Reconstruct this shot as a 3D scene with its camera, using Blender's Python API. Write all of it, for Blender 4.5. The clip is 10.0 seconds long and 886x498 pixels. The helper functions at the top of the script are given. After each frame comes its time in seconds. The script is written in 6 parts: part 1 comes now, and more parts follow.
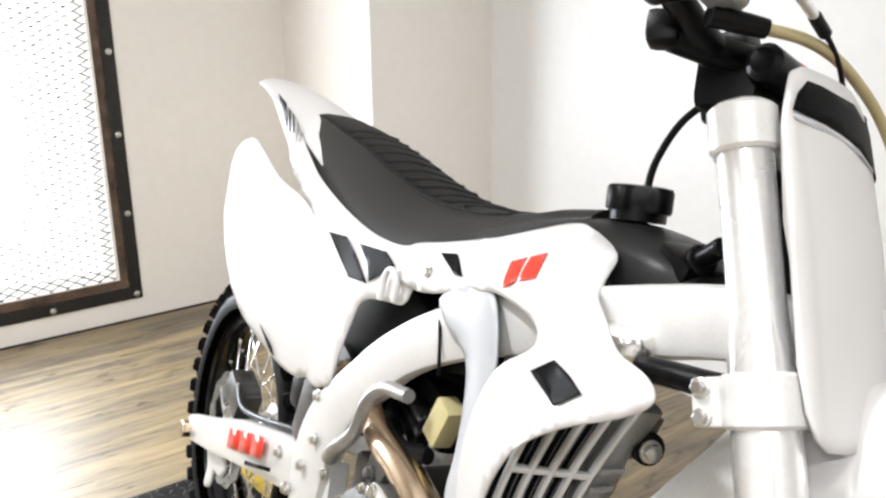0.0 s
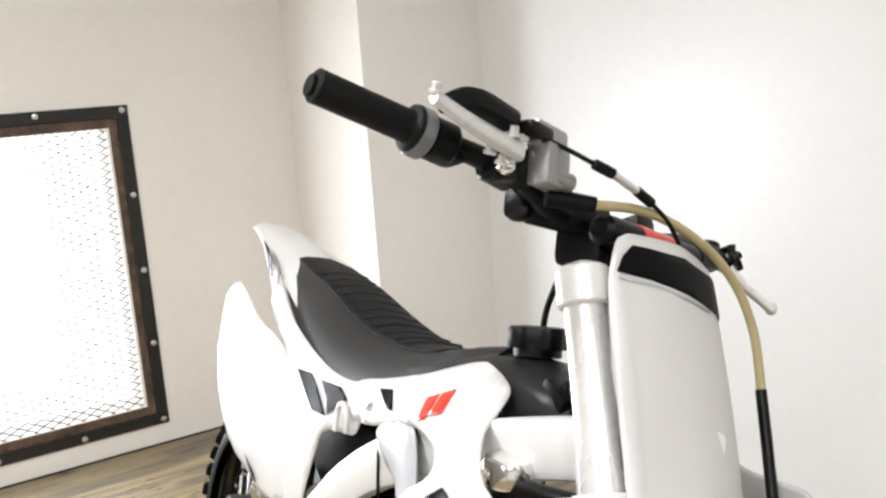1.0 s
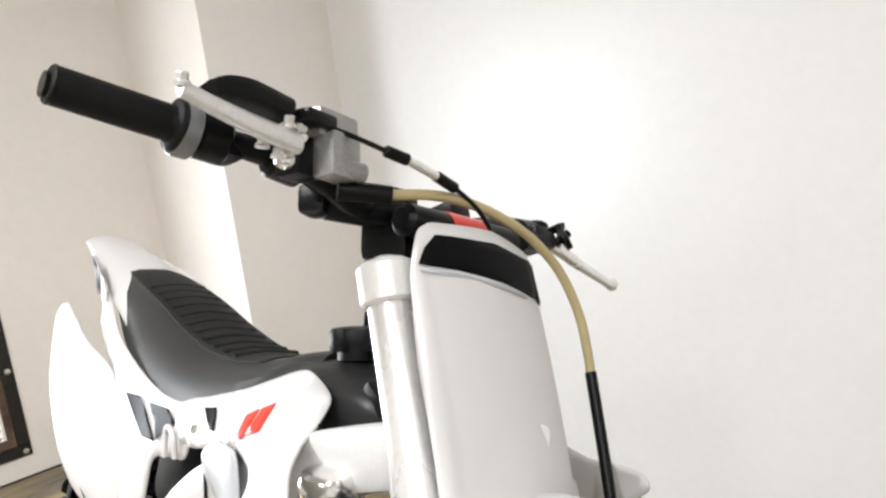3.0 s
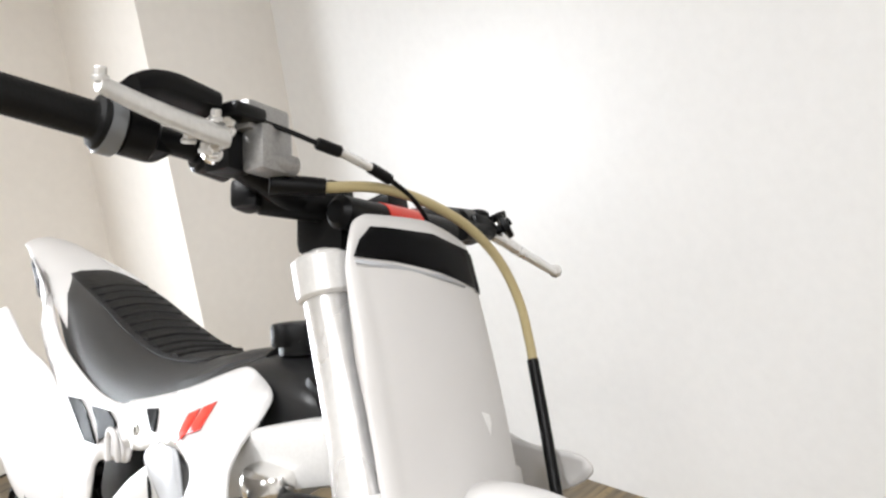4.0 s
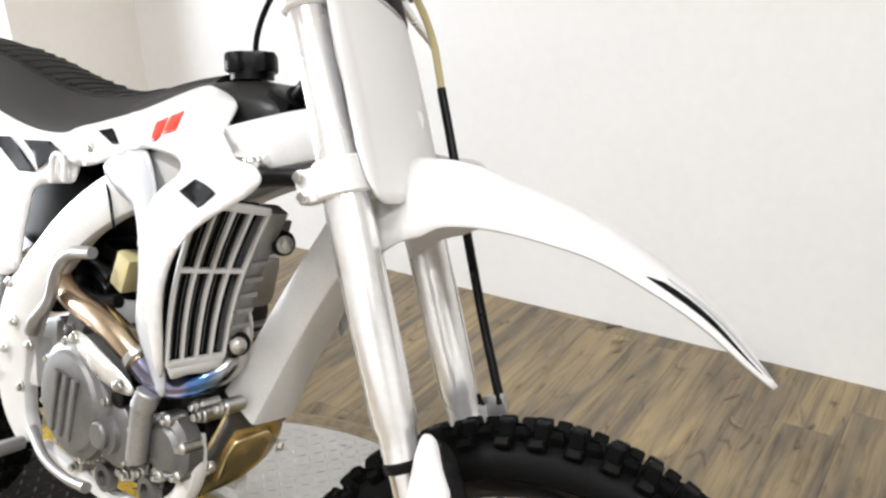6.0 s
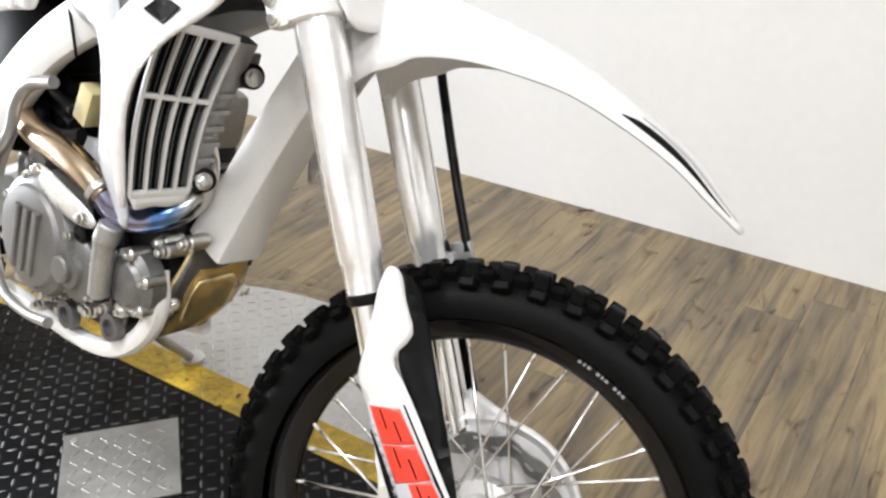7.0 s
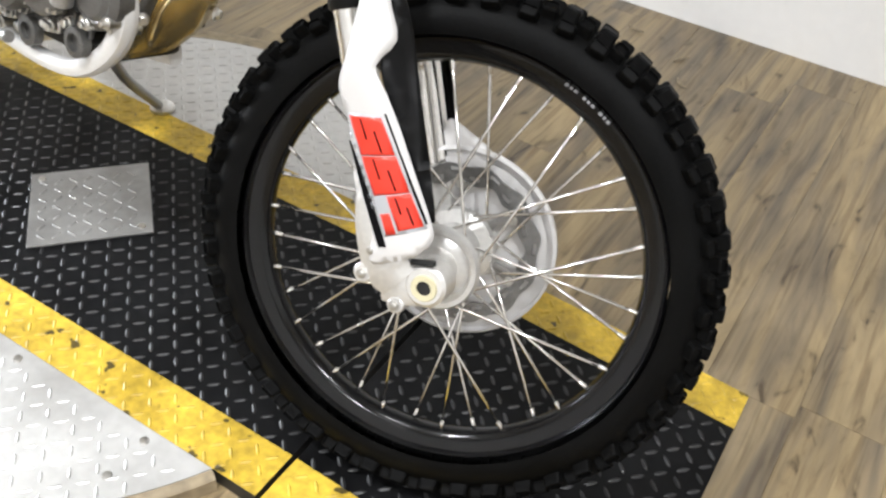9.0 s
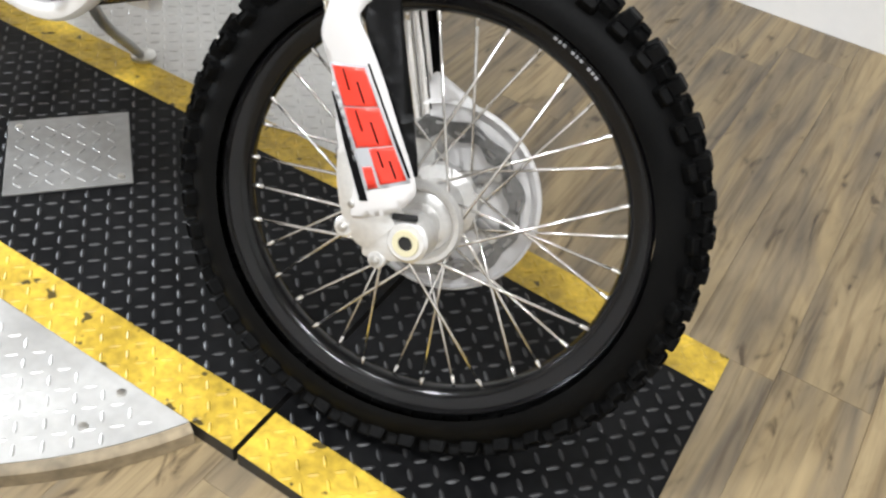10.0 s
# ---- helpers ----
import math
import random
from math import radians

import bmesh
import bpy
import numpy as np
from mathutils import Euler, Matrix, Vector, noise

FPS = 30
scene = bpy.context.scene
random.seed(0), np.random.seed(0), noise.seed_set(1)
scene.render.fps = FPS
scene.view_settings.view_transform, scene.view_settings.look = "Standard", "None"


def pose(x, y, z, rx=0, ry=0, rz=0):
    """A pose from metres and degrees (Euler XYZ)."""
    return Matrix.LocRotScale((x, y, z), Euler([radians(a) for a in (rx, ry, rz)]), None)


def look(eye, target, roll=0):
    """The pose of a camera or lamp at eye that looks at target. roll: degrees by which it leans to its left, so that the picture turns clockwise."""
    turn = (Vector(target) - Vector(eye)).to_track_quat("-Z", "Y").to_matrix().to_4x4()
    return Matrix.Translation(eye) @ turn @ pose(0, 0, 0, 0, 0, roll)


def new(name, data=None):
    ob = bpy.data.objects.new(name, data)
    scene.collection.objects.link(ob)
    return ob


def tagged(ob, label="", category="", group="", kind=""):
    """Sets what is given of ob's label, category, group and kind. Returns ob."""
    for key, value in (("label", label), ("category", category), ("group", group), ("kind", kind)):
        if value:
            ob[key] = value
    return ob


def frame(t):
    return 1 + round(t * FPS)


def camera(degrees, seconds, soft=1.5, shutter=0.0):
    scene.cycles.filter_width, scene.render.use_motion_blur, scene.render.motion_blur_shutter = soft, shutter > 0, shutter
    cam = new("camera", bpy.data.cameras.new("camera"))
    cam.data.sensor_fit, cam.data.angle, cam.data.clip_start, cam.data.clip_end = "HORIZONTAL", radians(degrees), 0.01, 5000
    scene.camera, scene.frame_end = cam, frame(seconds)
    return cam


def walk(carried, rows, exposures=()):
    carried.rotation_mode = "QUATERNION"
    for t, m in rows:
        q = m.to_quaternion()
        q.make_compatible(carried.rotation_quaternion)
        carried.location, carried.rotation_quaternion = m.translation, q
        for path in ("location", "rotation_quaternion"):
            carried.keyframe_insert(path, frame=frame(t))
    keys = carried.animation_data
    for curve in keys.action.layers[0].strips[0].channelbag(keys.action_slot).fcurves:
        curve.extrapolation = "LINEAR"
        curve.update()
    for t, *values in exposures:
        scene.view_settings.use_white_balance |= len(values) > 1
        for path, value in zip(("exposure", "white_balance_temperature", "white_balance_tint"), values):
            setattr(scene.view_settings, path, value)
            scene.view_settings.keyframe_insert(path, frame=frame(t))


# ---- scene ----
from mathutils.geometry import delaunay_2d_cdt

cam = camera(52.75, 10.0, soft=2.5)
PATH = [
    (0, (0.0626, -0.3925, 1.3069), (-1.4879, 0.7106, 0.6911), -0.35),
    (0.5, (0.2280, -0.3575, 1.3478), (-1.4001, 0.6879, 0.8413), -2.69),
    (1, (0.2675, -0.3484, 1.3955), (-1.3827, 0.7110, 1.0026), -3.94),
    (1.5, (0.2758, -0.3177, 1.3990), (-1.3444, 0.7907, 1.0164), -4.56),
    (2, (0.2702, -0.2837, 1.3923), (-1.3064, 0.8789, 0.9889), -5.47),
    (2.5, (0.2654, -0.2538, 1.3841), (-1.2646, 0.9602, 0.9534), -6.46),
    (3, (0.2685, -0.2325, 1.3791), (-1.2365, 1.0104, 0.9429), -7.21),
    (3.2, (0.2663, -0.2224, 1.3771), (-1.2169, 1.0420, 0.9283), -7.49),
    (4.3, (0.2930, -0.2160, 1.3720), (-1.1310, 1.1050, 0.8940), -8.00),
    (4.5, (0.3004, -0.2439, 1.3653), (-1.1009, 1.0953, 0.8723), -7.67),
    (5, (0.2935, -0.3840, 1.3519), (-0.9428, 1.0822, 0.7845), -7.53),
    (5.5, (0.3284, -0.5257, 1.3211), (-0.7460, 1.0145, 0.6327), -4.44),
    (5.7, (0.3340, -0.5510, 1.3160), (-0.7180, 0.9870, 0.5890), -3.60),
    (6.8, (0.3504, -0.5893, 1.2392), (-0.5996, 0.8918, 0.2884), 0.24),
    (7, (0.3524, -0.5858, 1.2257), (-0.5770, 0.8855, 0.2401), 0.88),
    (7.5, (0.3579, -0.5920, 1.1859), (-0.5030, 0.8303, 0.0742), 3.05),
    (8, (0.3609, -0.6036, 1.1604), (-0.4537, 0.7792, -0.0330), 3.49),
    (8.5, (0.3627, -0.6129, 1.1368), (-0.3939, 0.7297, -0.1379), 4.02),
    (9, (0.3654, -0.6257, 1.1196), (-0.3646, 0.6855, -0.2025), 5.35),
    (9.5, (0.3659, -0.6319, 1.1052), (-0.3485, 0.6431, -0.2600), 6.24),
    (10, (0.3657, -0.6166, 1.1061), (-0.3004, 0.6634, -0.2788), 7.57),
]
EXPO = [(0.0, 0.22, 6250, 9), (1.0, 0.16, 6300, 9), (3.0, 0.17, 6300, 9), (4.5, 0.20, 6250, 9), (5.5, 0.24, 6250, 9), (6.8, 0.38, 6200, 9), (8.0, 0.34, 6200, 9), (10.0, 0.30, 6100, 8)]
walk(cam, [(t, look(eye, target, roll)) for t, eye, target, roll in PATH], EXPO)

# ---- light ----
world = bpy.data.worlds.new("world")
scene.world = world
world.use_nodes = True
world.node_tree.nodes["Background"].inputs[0].default_value = (0.9, 0.95, 1.0, 1)
world.node_tree.nodes["Background"].inputs[1].default_value = 1.0


def area(name, m, size_x, size_y, watts, colour, shape="RECTANGLE", spread=180):
    data = bpy.data.lights.new(name, "AREA")
    data.shape, data.size, data.size_y, data.energy, data.color = shape, size_x, size_y, watts, colour
    data.spread = radians(spread)
    ob = new(name, data)
    ob.matrix_world = m
    return ob


WARM = (1.0, 0.982, 0.975)
LAMPS = [(-1.1, -0.9, 38), (0.7, -1.9, 22), (1.4, -0.7, 30), (-0.1, -0.5, 8)]
for lx, ly, watts in LAMPS:
    area("ceiling_lamp_light", pose(lx, ly, 2.70), 0.20, 0.20, watts, WARM, "DISK", 165)
area("window_light", pose(-3.262, -0.23, 0.80, 0, -90, 0), 0.80, 0.80, 62, (0.93, 0.96, 1.0))


# ---- materials ----
def material(name, colour, rough=0.5, metal=0.0, grain=0.0, scale=40.0, bump=0.0, stain=0.0, stain_scale=3.0, coat=0.0, spec=0.5, rough_var=0.0, vary=0.0, emit=0.0, speck=0.0):
    """A surface with fine grain, broad stains and a fine relief, all in metres of the object's own space."""
    mat = bpy.data.materials.new(name)
    mat.use_nodes = True
    nt = mat.node_tree
    bsdf = nt.nodes["Principled BSDF"]
    bsdf.inputs["Roughness"].default_value, bsdf.inputs["Metallic"].default_value = rough, metal
    bsdf.inputs["Coat Weight"].default_value, bsdf.inputs["Specular IOR Level"].default_value = coat, spec
    coord = nt.nodes.new("ShaderNodeTexCoord").outputs["Object"]
    fine, broad = nt.nodes.new("ShaderNodeTexNoise"), nt.nodes.new("ShaderNodeTexNoise")
    for node, s in ((fine, scale), (broad, stain_scale)):
        node.inputs["Scale"].default_value, node.inputs["Detail"].default_value = s, 5.0
        nt.links.new(coord, node.inputs["Vector"])
    total = None
    if speck:
        dots, cut = nt.nodes.new("ShaderNodeTexNoise"), nt.nodes.new("ShaderNodeMapRange")
        dots.inputs["Scale"].default_value, dots.inputs["Detail"].default_value = speck, 2.0
        nt.links.new(coord, dots.inputs["Vector"])
        cut.inputs["From Min"].default_value, cut.inputs["From Max"].default_value = 0.66, 0.71
        cut.inputs["To Min"].default_value, cut.inputs["To Max"].default_value = 1.0, 0.12
        nt.links.new(dots.outputs["Fac"], cut.inputs["Value"])
        total = cut.outputs["Result"]
    terms = [(fine.outputs["Fac"], grain), (broad.outputs["Fac"], stain)]
    if vary:
        terms.append((nt.nodes.new("ShaderNodeObjectInfo").outputs["Random"], vary))
    for out, amount in terms:
        if not amount:
            continue
        node = nt.nodes.new("ShaderNodeMapRange")
        node.inputs["From Min"].default_value, node.inputs["From Max"].default_value = (0.0, 1.0) if out.node.type == "OBJECT_INFO" else (0.3, 0.7)
        node.inputs["To Min"].default_value, node.inputs["To Max"].default_value = 1 - amount, 1 + amount * 0.5
        nt.links.new(out, node.inputs["Value"])
        if total is None:
            total = node.outputs["Result"]
        else:
            mul = nt.nodes.new("ShaderNodeMath")
            mul.operation = "MULTIPLY"
            nt.links.new(total, mul.inputs[0])
            nt.links.new(node.outputs["Result"], mul.inputs[1])
            total = mul.outputs[0]
    if total is None:
        bsdf.inputs["Base Color"].default_value = (*colour, 1)
    else:
        mix = nt.nodes.new("ShaderNodeMix")
        mix.data_type, mix.blend_type = "RGBA", "MULTIPLY"
        mix.inputs[0].default_value = 1.0
        mix.inputs[6].default_value = (*colour, 1)
        nt.links.new(total, mix.inputs[7])
        nt.links.new(mix.outputs[2], bsdf.inputs["Base Color"])
    if rough_var:
        node = nt.nodes.new("ShaderNodeMapRange")
        node.inputs["From Min"].default_value, node.inputs["From Max"].default_value = 0.3, 0.7
        node.inputs["To Min"].default_value, node.inputs["To Max"].default_value = max(rough - rough_var, 0.03), rough + rough_var
        nt.links.new(broad.outputs["Fac"], node.inputs["Value"])
        nt.links.new(node.outputs["Result"], bsdf.inputs["Roughness"])
    if bump:
        node = nt.nodes.new("ShaderNodeBump")
        node.inputs["Strength"].default_value, node.inputs["Distance"].default_value = bump, 0.002
        nt.links.new(fine.outputs["Fac"], node.inputs["Height"])
        nt.links.new(node.outputs["Normal"], bsdf.inputs["Normal"])
    if emit:
        bsdf.inputs["Emission Color"].default_value, bsdf.inputs["Emission Strength"].default_value = (*colour, 1), emit
    return mat


WHITE = material("white plastic", (0.635, 0.62, 0.61), 0.34, stain=0.05, stain_scale=6, bump=0.02, scale=300, rough_var=0.02)
BLACK = material("black plastic", (0.0035, 0.0035, 0.0038), 0.36, spec=0.16, grain=0.2, scale=500, bump=0.15, rough_var=0.1)
VINYL_TOP = material("matt ribbed seat cover", (0.0065, 0.0065, 0.007), 0.55, spec=0.22, grain=0.35, scale=900, bump=0.4, stain=0.2, stain_scale=7)
TANK = material("black tank plastic", (0.013, 0.013, 0.0135), 0.42, spec=0.28, grain=0.15, scale=400, bump=0.12, rough_var=0.08)
VINYL = material("black seat vinyl", (0.014, 0.014, 0.0145), 0.42, spec=0.5, grain=0.3, scale=600, bump=0.3, stain=0.15, stain_scale=9)
RUBBER = material("tyre rubber", (0.0036, 0.0036, 0.0036), 0.52, spec=0.07, grain=0.35, scale=220, bump=0.25, stain=0.4, stain_scale=14)
GRIP = material("grip rubber", (0.004, 0.004, 0.004), 0.6, spec=0.2, grain=0.3, scale=400, bump=0.3)
ALU = material("satin aluminium", (0.90, 0.895, 0.89), 0.26, 0.72, grain=0.05, scale=120, stain=0.05, rough_var=0.08)
CAST = material("cast aluminium", (0.38, 0.375, 0.367), 0.42, 0.75, grain=0.15, scale=350, bump=0.25, stain=0.2, stain_scale=12, rough_var=0.1)
# darker copy of CAST: the tank's and shroud's shade on the covers is painted in
ENGINE = material("shade-darkened engine cover", (0.175, 0.172, 0.167), 0.42, 0.55, grain=0.15, scale=350, bump=0.25, stain=0.3, stain_scale=12, rough_var=0.1)
CASTG = material("grey casting", (0.14, 0.137, 0.132), 0.45, 0.7, grain=0.2, scale=300, bump=0.25, stain=0.35, stain_scale=14, rough_var=0.1)
# cast aluminium made near-black: shade between the engine covers is in the colour
CAST_SHADE = material("shaded engine casting", (0.018, 0.0176, 0.017), 0.5, 0.5, grain=0.3, scale=200, bump=0.3, stain=0.4, stain_scale=14)
TREAD_W = material("scuffed black lugs", (0.024, 0.024, 0.025), 0.42, 0.12, grain=0.4, scale=120, stain=0.5, stain_scale=6, rough_var=0.1)
FRAME = material("painted silver frame", (0.70, 0.69, 0.675), 0.32, 0.12, grain=0.05, scale=300, bump=0.05, stain=0.06, stain_scale=8)
CHROME = material("polished steel", (0.82, 0.81, 0.79), 0.14, 1.0, stain=0.08, stain_scale=30, rough_var=0.05)
LEVER = material("dull cast lever", (0.74, 0.73, 0.71), 0.34, 0.65, grain=0.08, scale=150, stain=0.1)
STEEL = material("zinc bolt steel", (0.60, 0.59, 0.56), 0.3, 1.0, grain=0.1, scale=200)
DISC = material("brake disc steel", (0.26, 0.26, 0.26), 0.32, 1.0, grain=0.15, scale=150, stain=0.1)
RIM = material("black anodised rim", (0.005, 0.005, 0.0055), 0.16, 0.0, spec=0.34, stain=0.2, stain_scale=15, rough_var=0.08)
BRASS = material("header gold titanium", (0.70, 0.55, 0.40), 0.24, 1.0, grain=0.1, scale=60, stain=0.35, stain_scale=10)
RED = material("red vinyl decal", (0.75, 0.045, 0.025), 0.3, grain=0.04, scale=200)
DGREY = material("dark grey vinyl decal", (0.004, 0.004, 0.0045), 0.5, spec=0.06, grain=0.1, scale=200)
LGREY = material("light grey plastic", (0.42, 0.43, 0.45), 0.35, stain=0.06, stain_scale=8, bump=0.03, scale=300)
MGREY = material("mid grey plastic", (0.16, 0.165, 0.17), 0.4, stain=0.1, stain_scale=20)
LOUVRE = material("grey radiator louvre", (0.62, 0.61, 0.59), 0.38, stain=0.08, stain_scale=10)
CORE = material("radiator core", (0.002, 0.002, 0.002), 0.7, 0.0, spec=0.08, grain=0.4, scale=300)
HOSE = material("tan rubber hose", (0.46, 0.38, 0.20), 0.4, stain=0.12, stain_scale=20)
YELLOWP = material("cream yellow plastic", (0.52, 0.46, 0.24), 0.45, stain=0.1)
# amber of the reflected yellow strip and wood floor is put into this metal's colour
TANPLATE = material("reflection tinted skid plate", (0.72, 0.58, 0.32), 0.24, 0.8, grain=0.2, scale=60, stain=0.35, stain_scale=9)
CREAM = material("cream axle plug", (0.62, 0.57, 0.38), 0.5)
WALL = material("white painted wall", (0.82, 0.81, 0.795), 0.37, grain=0.02, scale=30, stain=0.03, stain_scale=1.2, bump=0.06)
# back wall and pier: warm lamplight is mixed into the white paint's colour
LAMPLIT_WALL = material("wall paint with lamplight tint", (0.87, 0.832, 0.78), 0.42, grain=0.02, scale=30, stain=0.03, stain_scale=1.2, bump=0.06)
CEIL = material("white ceiling paint", (0.80, 0.79, 0.77), 0.8, grain=0.03, scale=40, bump=0.1)
IRON = material("black window iron", (0.014, 0.013, 0.012), 0.5, grain=0.4, scale=50, bump=0.3, stain=0.3)
RUST = material("brown worn iron", (0.12, 0.075, 0.05), 0.65, grain=0.5, scale=25, stain=0.5, stain_scale=12, bump=0.4)
MESH = material("dark mesh", (0.10, 0.098, 0.095), 0.5, 0.6, grain=0.15)
TREAD_K = material("black tread plate", (0.0070, 0.0070, 0.0075), 0.42, 0.0, spec=0.10, grain=0.3, scale=60, stain=0.35, stain_scale=5, bump=0.15, rough_var=0.12)
TREAD_Y = material("yellow floor paint", (0.64, 0.435, 0.04), 0.45, grain=0.30, scale=70, stain=0.40, stain_scale=11, bump=0.12, rough_var=0.1, speck=38.0)
TREAD_S = material("bare tread plate", (0.62, 0.615, 0.60), 0.42, 0.65, grain=0.08, scale=60, stain=0.14, stain_scale=6, rough_var=0.1)
TREAD_H = material("dull hatch plate", (0.31, 0.305, 0.295), 0.45, 0.6, grain=0.1, scale=60, stain=0.18, stain_scale=8, rough_var=0.1)
RIMWOOD = material("worn wood edging", (0.34, 0.27, 0.17), 0.6, grain=0.35, scale=45, stain=0.4, stain_scale=9, bump=0.3)
DARK = material("dark gap", (0.01, 0.01, 0.01), 0.8)
SKY = material("bright daylight outside", (1.0, 0.99, 0.97), 0.9, emit=1.2)
LAMP = material("lamp diffuser", (1.0, 0.95, 0.87), 0.5, emit=8.0)


def heat_tint():
    """Polished header pipe: blue where it ran hot, fading to straw and bare steel along its length."""
    mat = material("heat blued header pipe", (1, 1, 1), 0.2, 1.0)
    nt = mat.node_tree
    bsdf = nt.nodes["Principled BSDF"]
    sep = nt.nodes.new("ShaderNodeSeparateXYZ")
    nt.links.new(nt.nodes["Texture Coordinate"].outputs["Object"], sep.inputs[0])
    pos = nt.nodes.new("ShaderNodeMapRange")
    pos.inputs["From Min"].default_value, pos.inputs["From Max"].default_value = -0.130, -0.060
    nt.links.new(sep.outputs[1], pos.inputs["Value"])
    ramp = nt.nodes.new("ShaderNodeValToRGB").color_ramp
    ramp.elements[0].position, ramp.elements[0].color = 0.0, (0.30, 0.29, 0.42, 1)
    ramp.elements[1].position, ramp.elements[1].color = 1.0, (0.50, 0.47, 0.43, 1)
    for p, c in ((0.10, (0.09, 0.18, 0.44, 1)), (0.32, (0.10, 0.21, 0.44, 1)), (0.62, (0.36, 0.38, 0.40, 1))):
        ramp.elements.new(p).color = c
    node = next(n for n in nt.nodes if n.type == "VALTORGB")
    nt.links.new(pos.outputs["Result"], node.inputs[0])
    nt.links.new(node.outputs[0], bsdf.inputs["Base Color"])
    return mat


BLUED = heat_tint()


def wood_material():
    """Vinyl plank: streaks along the plank, yellow and grey tones that differ from plank to plank."""
    mat = bpy.data.materials.new("vinyl wood plank")
    mat.use_nodes = True
    nt = mat.node_tree
    bsdf = nt.nodes["Principled BSDF"]
    info = nt.nodes.new("ShaderNodeObjectInfo").outputs["Random"]
    coord = nt.nodes.new("ShaderNodeTexCoord").outputs["Object"]
    shift = nt.nodes.new("ShaderNodeVectorMath")
    shift.operation = "MULTIPLY_ADD"
    comb = nt.nodes.new("ShaderNodeCombineXYZ")
    nt.links.new(info, comb.inputs[0]); nt.links.new(info, comb.inputs[1])
    shift.inputs[1].default_value = (40, 70, 0)
    nt.links.new(comb.outputs[0], shift.inputs[0]); nt.links.new(coord, shift.inputs[2])

    def noise_at(sx, sy, scale, detail, distort=0.0):
        mp = nt.nodes.new("ShaderNodeMapping")
        mp.inputs["Scale"].default_value = (sx, sy, 1)
        nt.links.new(shift.outputs[0], mp.inputs["Vector"])
        nz = nt.nodes.new("ShaderNodeTexNoise")
        nz.inputs["Scale"].default_value, nz.inputs["Detail"].default_value, nz.inputs["Distortion"].default_value = scale, detail, distort
        nt.links.new(mp.outputs[0], nz.inputs["Vector"])
        return nz.outputs["Fac"]

    def ramp(fac, stops):
        node = nt.nodes.new("ShaderNodeValToRGB")
        node.color_ramp.elements[0].position, node.color_ramp.elements[0].color = stops[0][0], (*stops[0][1], 1)
        node.color_ramp.elements[1].position, node.color_ramp.elements[1].color = stops[-1][0], (*stops[-1][1], 1)
        for p, c in stops[1:-1]:
            node.color_ramp.elements.new(p).color = (*c, 1)
        nt.links.new(fac, node.inputs[0])
        return node.outputs[0]

    def mix(kind, fac, a, b):
        node = nt.nodes.new("ShaderNodeMix")
        node.data_type, node.blend_type = "RGBA", kind
        if isinstance(fac, float):
            node.inputs[0].default_value = fac
        else:
            nt.links.new(fac, node.inputs[0])
        nt.links.new(a, node.inputs[6]); nt.links.new(b, node.inputs[7])
        return node.outputs[2]

    broad = noise_at(11, 1.3, 1.0, 6, 1.2)
    streak = noise_at(55, 2.6, 1.0, 6, 1.5)
    blot = noise_at(16, 5, 1.8, 7, 1.0)
    base = ramp(broad, [(0.34, (0.135, 0.110, 0.080)), (0.47, (0.225, 0.178, 0.112)), (0.56, (0.285, 0.220, 0.125)), (0.68, (0.355, 0.275, 0.155))])
    lines = ramp(streak, [(0.30, (0.62, 0.58, 0.54)), (0.5, (0.96, 0.96, 0.95)), (0.75, (1.1, 1.08, 1.05))])
    blots = ramp(blot, [(0.28, (0.30, 0.27, 0.24)), (0.38, (0.88, 0.87, 0.86)), (0.5, (1, 1, 1)), (1.0, (1.04, 1.03, 1.0))])
    tone = ramp(info, [(0.0, (0.90, 0.90, 0.91)), (1.0, (1.08, 1.06, 1.02))])
    col = mix("MULTIPLY", 1.0, mix("MULTIPLY", 1.0, mix("MULTIPLY", 1.0, base, lines), blots), tone)
    nt.links.new(col, bsdf.inputs["Base Color"])
    bump = nt.nodes.new("ShaderNodeBump")
    bump.inputs["Strength"].default_value, bump.inputs["Distance"].default_value = 0.15, 0.002
    nt.links.new(streak, bump.inputs["Height"]); nt.links.new(bump.outputs[0], bsdf.inputs["Normal"])
    bsdf.inputs["Roughness"].default_value = 0.44
    return mat


WOOD = wood_material()


# ---- building tools ----
def part(name, bm, mat, parent=None, label="", m=None, smooth=True, thick=0.0, bevel=0.0):
    """Links a bmesh as one mesh object under a thing or a part."""
    me = bpy.data.meshes.new(name)
    bmesh.ops.recalc_face_normals(bm, faces=bm.faces)
    for f in bm.faces:
        f.smooth = smooth
    bm.to_mesh(me)
    bm.free()
    for one in (mat if isinstance(mat, (list, tuple)) else [mat]):
        me.materials.append(one)
    if smooth:
        me.set_sharp_from_angle(angle=radians(38))
    ob = new(name, me)
    if parent is not None:
        ob.parent = parent
    if m is not None:
        ob.matrix_local = m
    if thick:
        mod = ob.modifiers.new("thickness", "SOLIDIFY")
        mod.thickness, mod.offset = thick, 0.0
    if bevel:
        mod = ob.modifiers.new("edge", "BEVEL")
        mod.width, mod.segments, mod.limit_method = bevel, 2, "ANGLE"
    if label:
        ob["label"] = label
    return ob


def empty(name, m=None):
    ob = new(name)
    ob.empty_display_size = 0.1
    if m is not None:
        ob.matrix_world = m
    return ob


